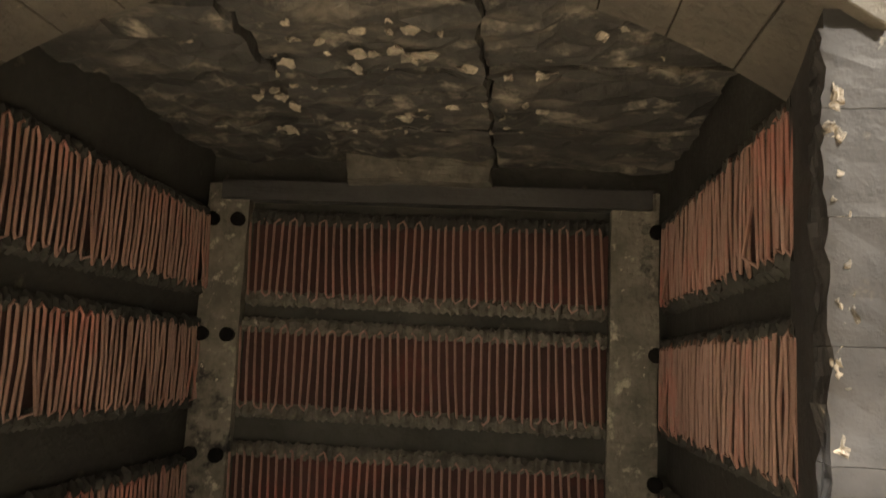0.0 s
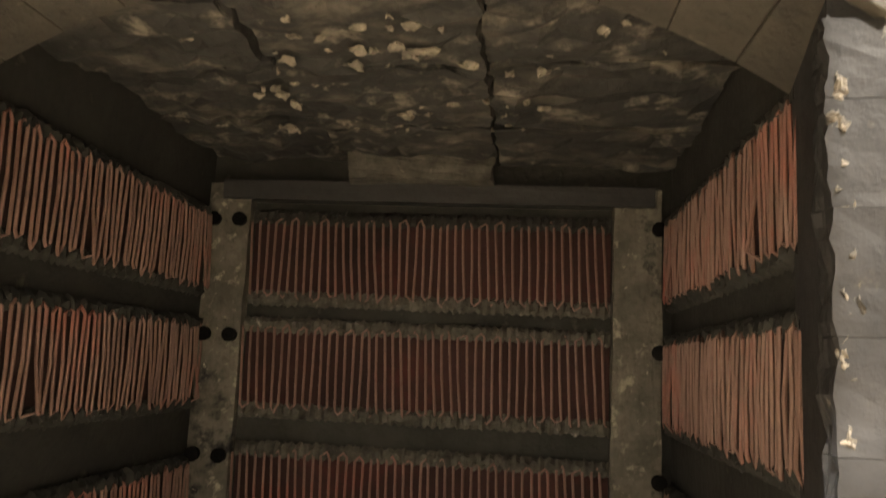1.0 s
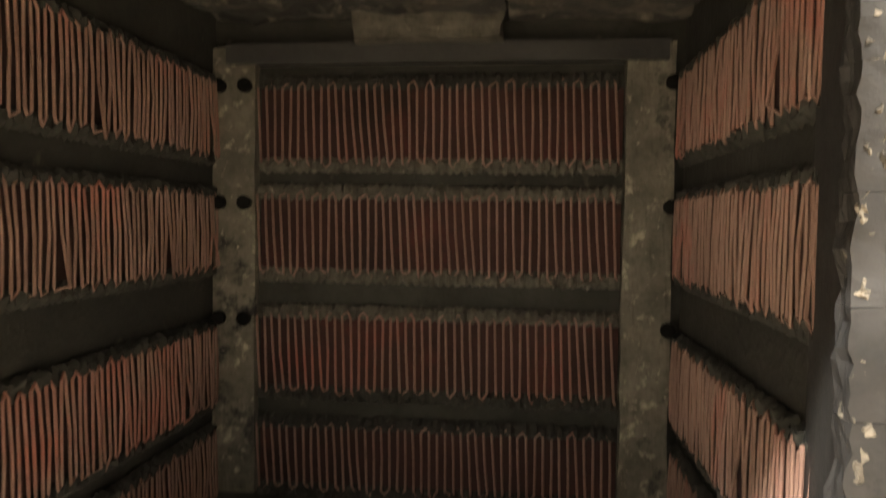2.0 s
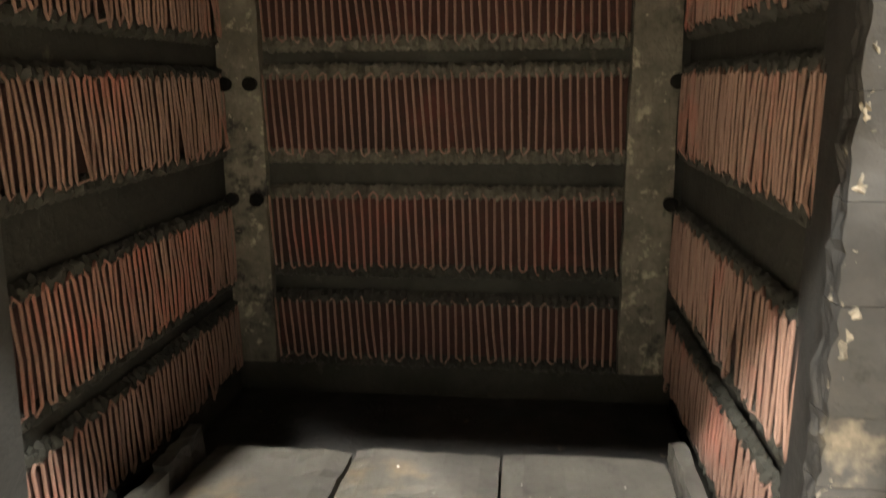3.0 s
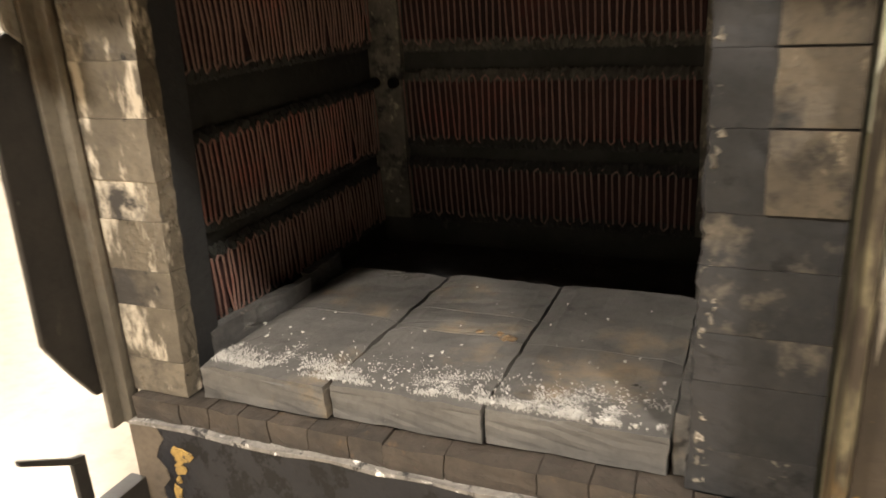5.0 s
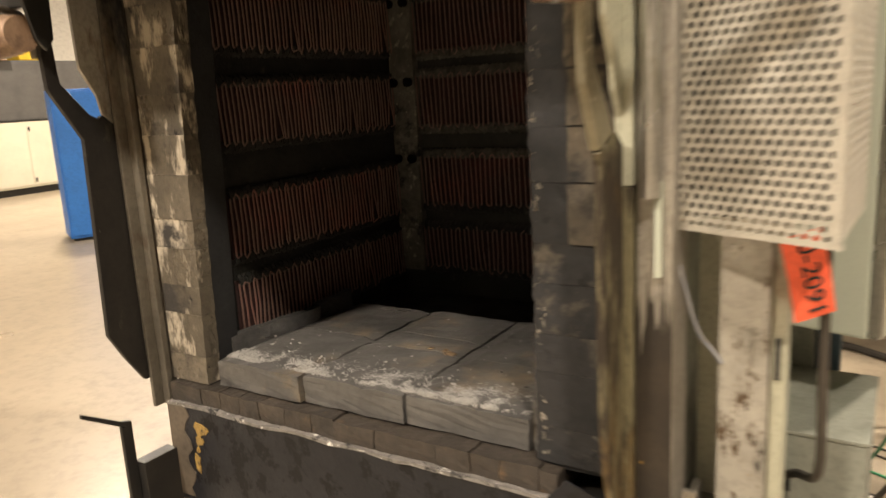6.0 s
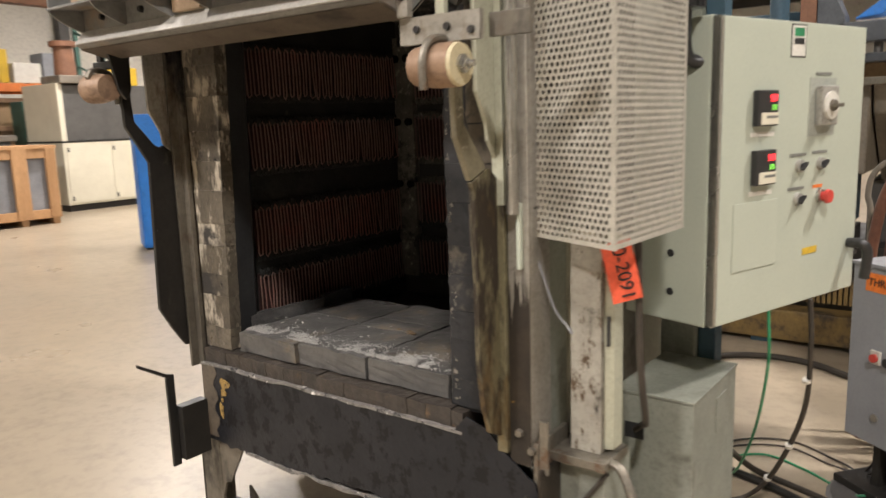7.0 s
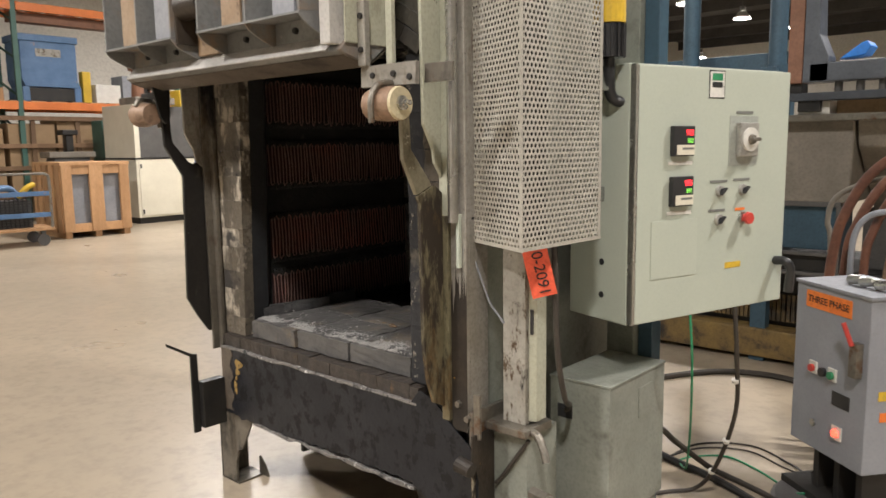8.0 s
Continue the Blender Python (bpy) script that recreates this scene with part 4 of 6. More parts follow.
    prism(bm, [(-0.105, 0.585), (-0.135, 0.592), (-0.235, 0.655), (-0.235, 0.667), (-0.13, 0.604), (-0.105, 0.597)], -0.652, -0.640, "x", 0.001)
    box(bm, -0.652, -0.61, -0.105, 0.0, 0.285, 0.482, 0.002)
    part("latch_bracket", bm, M_BLACK, furnace, "bent flat-bar latch bracket")


def roller(x, y, z, label, turn=0):
    t = thing("door_roller", label, "roller", "door rollers", at=pose(x, y, z, 0, 0, turn))
    bm = nb()
    cyl(bm, (-0.105, 0, 0), (-0.045, 0, 0), 0.040, 0.047, 24)
    cyl(bm, (-0.045, 0, 0), (-0.0, 0, 0), 0.046, None, 24)
    part("drum", bm, M_ROLLER, t, "tan steel drum", True)
    bm = nb()
    cyl(bm, (0.0005, 0, 0), (0.008, 0, 0), 0.045, 0.042, 24)
    part("face_disc", bm, M_CREAM, t)
    bm = nb()
    cyl(bm, (0.008, 0, 0), (0.016, 0, 0), 0.019, None, 16)
    cyl(bm, (0.016, 0, 0), (0.026, 0, 0), 0.013, None, 6)
    cyl(bm, (0.026, 0, 0), (0.040, 0, 0), 0.007, None, 10)
    part("axle_nut", bm, M_ZINC, t)
    bm = nb()
    tube(bm, smooth_path([(-0.05, 0.04, 0.03), (-0.05, 0.02, 0.055), (-0.05, -0.03, 0.048), (-0.05, -0.054, 0.01), (-0.05, -0.054, -0.05)]), 0.009, 8)
    part("hanger_strap", bm, M_IRON, t, "bent strap", True)


def door():
    t = thing("lift_door", "raised grey ribbed furnace door with scuffed steel channels", "door")
    bm = nb()
    prism(bm, [(-0.195, 1.665), (-0.285, 1.690), (-0.300, 1.700), (-0.268, 1.738), (-0.268, 2.62), (-0.10, 2.62), (-0.10, 1.74)], -0.685, 0.545, "x", 0.003)
    part("door_body", bm, M_DOOR, t)
    # two shelves on curved gussets, with channels standing on them
    for a, b in ((-0.685, -0.21), (-0.05, 0.47)):
        bm = nb()
        prism(bm, [(-0.266, 1.805), (-0.374, 1.797), (-0.374, 1.803), (-0.266, 1.811)], a, b, "x")
        part("shelf_plate", bm, M_DOOR, t)
        for x in (a, (a + b) / 2, b - 0.007):
            bm = nb()
            arc = [(-0.374 + 0.106 * k / 8, 1.797 - 0.060 * (k / 8) ** 0.6) for k in range(9)]
            prism(bm, [(-0.266, 1.804)] + arc[::-1], x, x + 0.007, "x")
            part("gusset", bm, M_DOOR, t)
            bm = nb()
            prism(bm, [(-0.266, 1.812), (-0.372, 1.804), (-0.372, 2.62), (-0.266, 2.62)], x, x + 0.007, "x")
            part("rib", bm, M_DOOR, t)
        for k, mt in ((0, M_TANSTRIP), (1, M_SHEET)):
            x = a + (b - a) * (0.22 + 0.5 * k)
            bm = nb()
            box(bm, x, x + 0.10, -0.355, -0.345, 1.806, 2.62, 0.003)
            part("channel", bm, mt, t)
        for x in (a + 0.12, b - 0.15):
            bm = nb()
            cyl(bm, (x, -0.268, 1.775), (x, -0.280, 1.775), 0.010, 0.008, 6)
            part("bolt", bm, M_BLACK, t)
    bm = nb()
    box(bm, -0.19, -0.07, -0.288, -0.269, 1.745, 2.62, 0.004)
    part("rusty_strip", bm, M_TANSTRIP, t, "rust-brown strip between the shelves")
    bm = nb()
    cyl(bm, (-0.19, -0.33, 1.90), (-0.07, -0.33, 1.90), 0.045, 0.038, 16)
    box(bm, -0.205, -0.192, -0.36, -0.269, 1.78, 2.0, 0.003)
    part("lifting_lug", bm, M_SCORCH, t, "dark rusted lifting lug", True)
    bm = nb()
    box(bm, 0.492, 0.535, -0.325, -0.269, 1.715, 2.62, 0.004)
    part("edge_channel", bm, M_SCUFF, t, "whitish edge channel")
    # lit lower slope of the door, given a lighter colour of its own
    bm = nb()
    prism(bm, [(-0.3015, 1.7005), (-0.269, 1.740), (-0.2715, 1.742), (-0.304, 1.7025)], -0.683, 0.49, "x")
    q = part("skirt_lip", bm, M_SCUFF, t, "scuffed lip along the bottom, painted whitish where it is lit")
    bm = nb()
    box(bm, 0.546, 0.552, -0.285, -0.11, 1.72, 2.62, 0.002)
    part("end_plate", bm, M_PALE, t, "pale grey-green end plate with chipped paint")
    # thin sheet added to darken the underside of the door
    bm = nb()
    prism(bm, [(-0.110, 1.7245), (-0.194, 1.6635), (-0.284, 1.6885), (-0.284, 1.6865), (-0.194, 1.6612), (-0.110, 1.7220)], -0.684, 0.544, "x")
    part("bottom_plate", bm, M_UNDER, t, "brown bottom sheet with the underside's shade in its colour")
    # carrier arms with the rollers hung under them
    bm = nb()
    box(bm, 0.553, 0.760, -0.232, -0.216, 1.600, 1.657, 0.004, None, 0.002, 4)
    part("roller_arm", bm, M_BARE, t, "drilled bare steel arm")
    bm = nb()
    box(bm, 0.555, 0.585, -0.245, -0.225, 1.657, 1.83, 0.003)
    p = part("strap", bm, M_BARE, t)
    for x, y, z in ((0.57, -0.245, 1.70), (0.57, -0.245, 1.79), (0.60, -0.232, 1.63), (0.68, -0.232, 1.63), (0.74, -0.232, 1.618)):
        bm = nb()
        cyl(bm, (x, y, z), (x, y - 0.006, z), 0.009, 0.008, 8)
        part("bolt", bm, M_BLACK, t)
    bm = nb()
    prism(bm, [(-0.24, 1.69), (-0.165, 1.69), (-0.170, 1.56), (-0.19, 1.535), (-0.212, 1.56)], -0.628, -0.616, "x", 0.002)
    box(bm, -0.735, -0.628, -0.225, -0.205, 1.630, 1.655, 0.003)
    box(bm, -0.715, -0.690, -0.222, -0.208, 1.655, 1.70, 0.003)
    part("roller_arm", bm, M_BLACK, t, "black bracket with the roller on it")
    bm = nb()
    box(bm, 0.762, 0.858, -0.20, -0.190, 1.603, 1.652, 0.002)
    part("arm_tongue", bm, M_FRAME, t)
    bm = nb()
    box(bm, 0.640, 0.664, -0.22, -0.205, 1.657, 2.6, 0.003)
    part("pull_bar", bm, M_PALE, t)


frame_front()
door()
roller(0.722, -0.255, 1.550, "tan door roller with cream face and bolted axle")
roller(-0.735, -0.235, 1.572, "tan steel door roller on its strap", 180)


# ---- perforated guard ----
def perforated(bm, o, u, w, h, p=0.0172, r=0.0060):
    """A sheet of hexagon cells, each with a round hole; o: lower corner, u: unit vector along the width."""
    dx, dz = p, p * math.sqrt(3) / 2
    nx, nz = int(w / dx), int(h / dz)
    s = p / math.sqrt(3)
    cache = {}

    def vert(a, z):
        k = (round(a, 5), round(z, 5))
        if k not in cache:
            cache[k] = bm.verts.new((o[0] + u[0] * a, o[1] + u[1] * a, o[2] + z))
        return cache[k]
    for j in range(nz):
        for i in range(nx):
            cx, cz = (i + 0.5 + 0.5 * (j % 2)) * dx, (j + 0.5) * dz
            outer = [vert(cx + s * math.sin(math.pi / 3 * k), cz + s * math.cos(math.pi / 3 * k)) for k in range(6)]
            inner = [bm.verts.new((o[0] + u[0] * (cx + r * math.sin(math.pi / 3 * k)), o[1] + u[1] * (cx + r * math.sin(math.pi / 3 * k)), o[2] + cz + r * math.cos(math.pi / 3 * k))) for k in range(6)]
            for k in range(6):
                bm.faces.new((outer[k], outer[(k + 1) % 6], inner[(k + 1) % 6], inner[k]))


def guard():
    t = thing("perforated_guard", "perforated metal guard box bolted beside the furnace front", "guard")
    z0, hgt = 1.160, 1.20
    for n, a, b in (("front_sheet", (0.715, 0.045), (0.972, -0.060)), ("side_sheet", (0.972, -0.060), (0.987, 0.315))):
        w = math.dist(a, b)
        u = ((b[0] - a[0]) / w, (b[1] - a[1]) / w)
        bm = nb()
        perforated(bm, (a[0], a[1], z0), u, w, hgt)
        for v in bm.verts:      # two old dents
            for dx, dy, dz, dr, deep in ((0.80, 0.01, 1.50, 0.055, 0.016), (0.90, -0.03, 1.44, 0.035, 0.010)):
                q = (v.co.x - dx) ** 2 + (v.co.z - dz - (v.co.x - dx) * 0.8) ** 2
                if n == "front_sheet":
                    v.co.y += deep * math.exp(-q / dr ** 2)
        ob = part(n, bm, M_MESH, t)
        md = ob.modifiers.new("thick", "SOLIDIFY")
        md.thickness = 0.0016
        bm = nb()
        for q0, q1, za, zb in ((-0.001, w + 0.009, -0.006, 0.004), (w - 0.008, w + 0.006, 0.0, hgt)):
            A = [(a[0] + u[0] * q, a[1] + u[1] * q) for q in (q0, q1)]
            o = (u[1], -u[0])
            prism(bm, [(A[0][0] + o[0] * 0.0015, A[0][1] + o[1] * 0.0015), (A[1][0] + o[0] * 0.0015, A[1][1] + o[1] * 0.0015), (A[1][0] - o[0] * 0.002, A[1][1] - o[1] * 0.002), (A[0][0] - o[0] * 0.002, A[0][1] - o[1] * 0.002)], z0 + za, z0 + zb, "z")
        part("edge_strip", bm, M_MESH, t)
    bm = nb()
    box(bm, 0.738, 0.955, 0.082, 0.090, z0 + 0.01, z0 + hgt, 0.001)
    part("backing_plate", bm, M_BLACK, t, "dark plate behind the perforations")
    bm = nb()
    box(bm, 0.704, 0.718, 0.036, 0.046, z0 - 0.005, z0 + hgt, 0.001)
    box(bm, 0.733, 0.737, 0.046, 0.12, z0 - 0.005, z0 + hgt, 0.001)
    part("flange", bm, M_MESH, t)
    bm = nb()
    cyl(bm, (0.725, 0.024, 1.225), (0.725, 0.040, 1.225), 0.008, None, 10)
    part("screw", bm, M_BLACK, t)


guard()


def tag():
    t = thing("orange_tag", "orange paper stock tag with handwritten number hung from the guard", "tag",
              at=pose(0.910, 0.086, 1.148) @ Matrix.Rotation(radians(38), 4, "Z") @ Matrix.Rotation(radians(-13), 4, "Y"))
    bm = nb()
    box(bm, -0.036, 0.036, -0.0006, 0.0006, -0.147, 0.0, 0, None, 0, 7)
    for v in bm.verts:
        v.co.y -= 0.004 * math.sin(-v.co.z / 0.147 * 3.0)
    part("card", bm, M_TAG, t)
    writing("number", "0-2091", 0.046, M_INK, t, pose(0.002, -0.0062, -0.078, 90, 90, 0))
    bm = nb()
    tube(bm, smooth_path([(-0.01, 0.001, -0.010), (-0.008, -0.006, 0.004), (-0.012, 0.004, 0.016), (-0.03, 0.020, 0.018)], 5), 0.001, 5)
    part("wire_tie", bm, M_IRON, t)


tag()


# ---- control cabinet ----
CAB = pose(1.025, 0.460, 0.857, 0, 0, 72.4)     # local x along the door, y into the cabinet


def control_cabinet():
    t = thing("control_cabinet", "grey-green steel control cabinet with temperature controllers and switches", "control cabinet", at=CAB)
    W, D, H = 0.748, 0.30, 0.825
    bm = nb()
    box(bm, 0.0, W, 0.026, D, 0, H, 0.006)
    part("body", bm, M_PAINT, t)
    bm = nb()
    box(bm, 0.012, W - 0.004, 0.0, 0.024, 0.006, H - 0.006, 0.004)
    d = part("door", bm, M_PAINT, t)
    bm = nb()
    box(bm, 0.0, 0.012, 0.004, 0.024, 0.004, H - 0.004, 0.002)
    cyl(bm, (0.004, 0.0, 0.01), (0.004, 0.0, H - 0.01), 0.006, None, 10)
    part("piano_hinge", bm, M_ZINC, t, "bright continuous hinge")
    for z in (0.585, 0.425):
        c = nb()
        box(c, 0.150, 0.246, -0.018, 0.0, z - 0.048, z + 0.048, 0.004)
        p = part("controller", c, M_PLASTIC, t, "black square temperature controller with lit digits")
        c = nb()
        box(c, 0.163, 0.243, -0.0205, -0.018, z - 0.044, z - 0.012, 0.001)
        ks = part("key_strip", c, M_CREAMCAB, p)
        c = nb()
        box(c, 0.186, 0.238, -0.0212, -0.0204, z - 0.027, z - 0.020)
        part("print_bar", c, M_LABEL, ks)
        for k in range(3):
            c = nb()
            x = 0.205 + k * 0.0115
            for x0, x1, z_0, z_1 in ((0, 0.007, 0.034, 0.036), (0, 0.007, 0.026, 0.028), (0, 0.007, 0.018, 0.020), (0.0055, 0.0075, 0.018, 0.036), (0, 0.002, 0.018 if k else 0.027, 0.036)):
                box(c, x + x0, x + x1, -0.0195, -0.0182, z + z_0, z + z_1)
            part("digit", c, M_LED_R, p, "lit red digit")
            c = nb()
            x = 0.212 + k * 0.009
            for x0, x1, z_0, z_1 in ((0, 0.005, 0.007, 0.0085), (0, 0.005, 0.001, 0.0025), (0, 0.005, -0.005, -0.0035), (0.0038, 0.0053, -0.005, 0.0085)):
                box(c, x + x0, x + x1, -0.0195, -0.0182, z + z_0, z + z_1)
            part("digit", c, M_LED_G, p, "lit green digit")
        c = nb()
        box(c, 0.145, 0.255, -0.0015, 0.0, z - 0.076, z - 0.064)
        part("label_strip", c, M_WHITE, t)
    # rotary disconnect
    c = nb()
    box(c, 0.431, 0.576, -0.0015, 0.0, 0.500, 0.667)
    part("switch_plate", c, M_PAINT2B, t)
    c = nb()
    box(c, 0.462, 0.558, -0.022, -0.0015, 0.530, 0.645, 0.006)
    s = part("disconnect_switch", c, M_SWITCH, t, "grey rotary disconnect with dial")
    c = nb()
    cyl(c, (0.510, -0.022, 0.588), (0.510, -0.028, 0.588), 0.040, None, 28)
    part("dial", c, M_WHITE, s)
    c = nb()
    cyl(c, (0.510, -0.028, 0.588), (0.510, -0.038, 0.588), 0.018, 0.015, 16)
    box(c, 0.488, 0.532, -0.052, -0.036, 0.582, 0.594, 0.003)
    part("knob", c, M_IRON, s)
    for x, z in ((0.392, 0.417), (0.507, 0.418), (0.390, 0.321)):
        c = nb()
        cyl(c, (x, 0, z), (x, -0.010, z), 0.020, 0.018, 20)
        k = part("selector_switch", c, M_SWITCH, t, "chrome selector switch with black lever")
        c = nb()
        cyl(c, (x, -0.010, z), (x, -0.013, z), 0.009, None, 16)
        box(c, x - 0.0035, x + 0.0035, -0.024, -0.012, z - 0.016, z + 0.016, 0.002, Matrix.Translation((x, 0, z)) @ Matrix.Rotation(radians(50), 4, "Y") @ Matrix.Translation((-x, 0, -z)))
        part("lever", c, M_PLASTIC, k)
    c = nb()
    cyl(c, (0.511, 0, 0.321), (0.511, -0.012, 0.321), 0.021, None, 20)
    k = part("stop_button", c, M_ZINC, t, "red mushroom stop button")
    c = nb()
    cyl(c, (0.511, -0.012, 0.321), (0.511, -0.026, 0.321), 0.014, None, 16)
    cyl(c, (0.511, -0.026, 0.321), (0.511, -0.036, 0.321), 0.022, 0.019, 24)
    part("button_cap", c, M_REDCAP, k)
    for x, z, mt in ((0.385, 0.449, M_LABEL), (0.502, 0.452, M_LABEL), (0.380, 0.352, M_LABEL), (0.499, 0.351, M_ORANGE), (0.505, 0.678, M_LABEL)):
        c = nb()
        box(c, x - 0.042 if mt is not M_ORANGE else x - 0.025, x + 0.042 if mt is not M_ORANGE else x + 0.025, -0.0015, 0, z - 0.004, z + 0.005)
        part("nameplate", c, mt, t)
    c = nb()
    box(c, 0.432, 0.512, -0.0012, 0, 0.150, 0.170)
    part("yellow_label", c, M_YELLOW, t)
    c = nb()
    box(c, 0.076, 0.286, -0.002, 0, 0.145, 0.333, 0.001)
    part("blank_plate", c, M_PAINT, t)
    c = nb()
    box(c, 0.324, 0.400, -0.0008, 0, 0.722, 0.813)
    part("sticker_border", c, M_INK, t)
    c = nb()
    box(c, 0.328, 0.396, -0.0014, 0, 0.726, 0.809)
    s = part("maker_sticker", c, M_WHITE, t)
    c = nb()
    box(c, 0.338, 0.388, -0.0022, -0.0012, 0.780, 0.803)
    part("emblem", c, M_GREENCAP, s)
    c = nb()
    box(c, 0.338, 0.388, -0.0022, -0.0012, 0.758, 0.775)
    part("print_bar", c, M_INK, s)
    # grip handle at the lower free edge
    c = nb()
    tube(c, smooth_path([(0.700, -0.002, 0.155), (0.702, -0.045, 0.155), (0.712, -0.058, 0.125), (0.716, -0.050, 0.045)]), 0.016, 10)
    part("door_handle", c, M_PLASTIC, t, "black swing handle", True)
    for z in (0.195, 0.085):
        c = nb()
        cyl(c, (-0.0015, 0.14, z), (0.002, 0.14, z), 0.011, None, 16)
        part("knockout_plug", c, M_PLASTIC, t)


control_cabinet()


def lower_box():
    t = thing("transformer_box", "grey-green steel transformer box mounted under the cabinet", "electrical box")
    bm = nb()
    box(bm, 0.80, 1.020, 0.342, 0.72, 0.22, 0.682, 0.004)
    part("body", bm, M_PAINT2, t)
    bm = nb()
    box(bm, 0.797, 1.023, 0.339, 0.723, 0.682, 0.690, 0.002)
    part("lid", bm, M_PAINT2, t)
    bm = nb()
    box(bm, 1.0202, 1.0225, 0.53, 0.62, 0.54, 0.64)
    part("cover_plate", bm, M_PAINT2, t)
    bm = nb()
    box(bm, 0.83, 0.885, 0.3405, 0.344, 0.555, 0.60)
    part("open_knockout", bm, M_PLASTIC, t)
    for x, y in ((0.83, 0.37), (0.99, 0.37), (0.83, 0.67), (0.99, 0.67)):
        bm = nb()
        box(bm, x - 0.02, x + 0.02, y - 0.02, y + 0.02, 0.0, 0.22)
        part("leg", bm, M_PAINT2, t)


lower_box()


# ---- three phase box on the floor ----
def phase_box():
    t = thing("three_phase_box", "slate grey electrical switch box with orange label on a floor base", "electrical box", at=pose(1.205, 1.53, 0, 0, 0, -38))
    W, D = 0.41, 0.30
    bm = nb()
    box(bm, 0, W, 0, D, 0.22, 0.872, 0.004)
    part("body", bm, M_GREYBOX, t)
    bm = nb()
    box(bm, -0.006, W + 0.006, -0.006, D + 0.006, 0.872, 0.886, 0.003)
    part("lid", bm, M_SHEET, t)
    bm = nb()
    box(bm, 0.060, 0.315, -0.002, 0, 0.785, 0.852)
    p = part("warning_label", bm, M_ORANGE, t, "orange label reading THREE PHASE")
    writing("words", "THREE PHASE", 0.038, M_INK, p, pose(0.187, -0.003, 0.819, 90, 0, 0))
    for x, m1 in ((0.125, M_REDCAP), (0.235, M_GREENCAP)):
        bm = nb()
        box(bm, x - 0.022, x + 0.022, -0.008, 0, 0.525, 0.575, 0.002)
        p = part("push_button", bm, M_WHITE, t)
        bm = nb()
        cyl(bm, (x, -0.008, 0.548), (x, -0.020, 0.548), 0.015, None, 16)
        part("button_cap", bm, m1, p)
    bm = nb()
    cyl(bm, (0.18, 0, 0.545), (0.18, -0.014, 0.545), 0.018, None, 16)
    part("selector", bm, M_PLASTIC, t)
    bm = nb()
    box(bm, 0.235, 0.33, -0.002, 0, 0.435, 0.49)
    part("nameplate", bm, M_PLASTIC, t)
    bm = nb()
    box(bm, 0.245, 0.300, -0.006, 0, 0.305, 0.36, 0.002)
    p = part("pilot_lamp", bm, M_WHITE, t, "lit red pilot lamp")
    bm = nb()
    cyl(bm, (0.272, -0.006, 0.332), (0.272, -0.018, 0.332), 0.016, 0.012, 16)
    part("lens", bm, M_PILOT, p)
    bm = nb()
    cyl(bm, (0.135, 0, 0.325), (0.135, -0.006, 0.325), 0.014, None, 16)
    part("plug", bm, M_ZINC, t)
    bm = nb()
    box(bm, 0.345, 0.385, -0.03, 0, 0.58, 0.71, 0.004)
    part("lever_base", bm, M_IRON, t)
    bm = nb()
    tube(bm, [Vector((0.365, -0.035, 0.70)), Vector((0.335, -0.05, 0.78))], 0.009, 8)
    part("lever", bm, M_REDCAP, t)
    for y0, z0, mt in ((0.05, 0.50, M_YELLOW), (0.06, 0.42, M_ORANGE)):
        bm = nb()
        box(bm, W, W + 0.0015, y0, y0 + 0.11, z0, z0 + 0.035)
        part("side_sticker", bm, mt, t)
    for x in (0.10, 0.22, 0.34):
        bm = nb()
        box(bm, x, x + 0.03, 0.04, D - 0.04, 0.04, 0.22)
        part("foot", bm, M_BLACK, t)
    bm = nb()
    box(bm, -0.02, W + 0.02, -0.02, D + 0.02, 0.015, 0.045, 0.004)
    part("base_frame", bm, M_BLACK, t)
    bm = nb()
    cyl(bm, (0.22, 0.12, 0), (0.22, 0.12, 0.015), 0.29, 0.275, 28)
    part("base_disc", bm, M_DARKGREY, t)


phase_box()


def cable(name, pts, r, mat, label):
    bm = nb()
    tube(bm, smooth_path(pts, 10), r, 8)
    single(name, bm, mat, label, "cable", "loose cables", smooth=True)


cable("power_cable", [(0.10, 2.40, 0.018), (0.33, 2.79, 0.018), (0.55, 2.94, 0.018), (0.82, 2.94, 0.018), (1.3, 2.7, 0.018), (2.4, 2.6, 0.018)], 0.018, M_CABLE, "thick dark cable lying on the floor")
cable("power_cable", [(0.98, 0.73, 0.30), (0.92, 0.90, 0.36), (0.88, 1.15, 0.22), (0.92, 1.40, 0.04), (1.05, 1.40, 0.012), (1.24, 1.32, 0.012), (1.7, 1.1, 0.012)], 0.012, M_CABLE, "dark rubber cable looping from the transformer box")
cable("armoured_cable", [(1.175, 0.93, 0.862), (1.18, 0.95, 0.70), (1.15, 1.05, 0.45), (1.05, 1.15, 0.18), (0.95, 1.20, 0.03), (0.86, 1.12, 0.012), (0.74, 0.95, 0.012)], 0.0085, M_CABLE, "brown armoured cable hanging from the cabinet")
for tx, ty, tz in ((1.165, 0.99, 0.58), (1.10, 1.10, 0.30), (1.02, 1.17, 0.13)):
    bm = nb()
    cyl(bm, (tx, ty - 0.003, tz + 0.006), (tx, ty + 0.003, tz - 0.006), 0.0125, None, 12)
    single("cable_tie", bm, M_WHITE, "white tape band round the armoured cable", "cable tie", "cable ties")
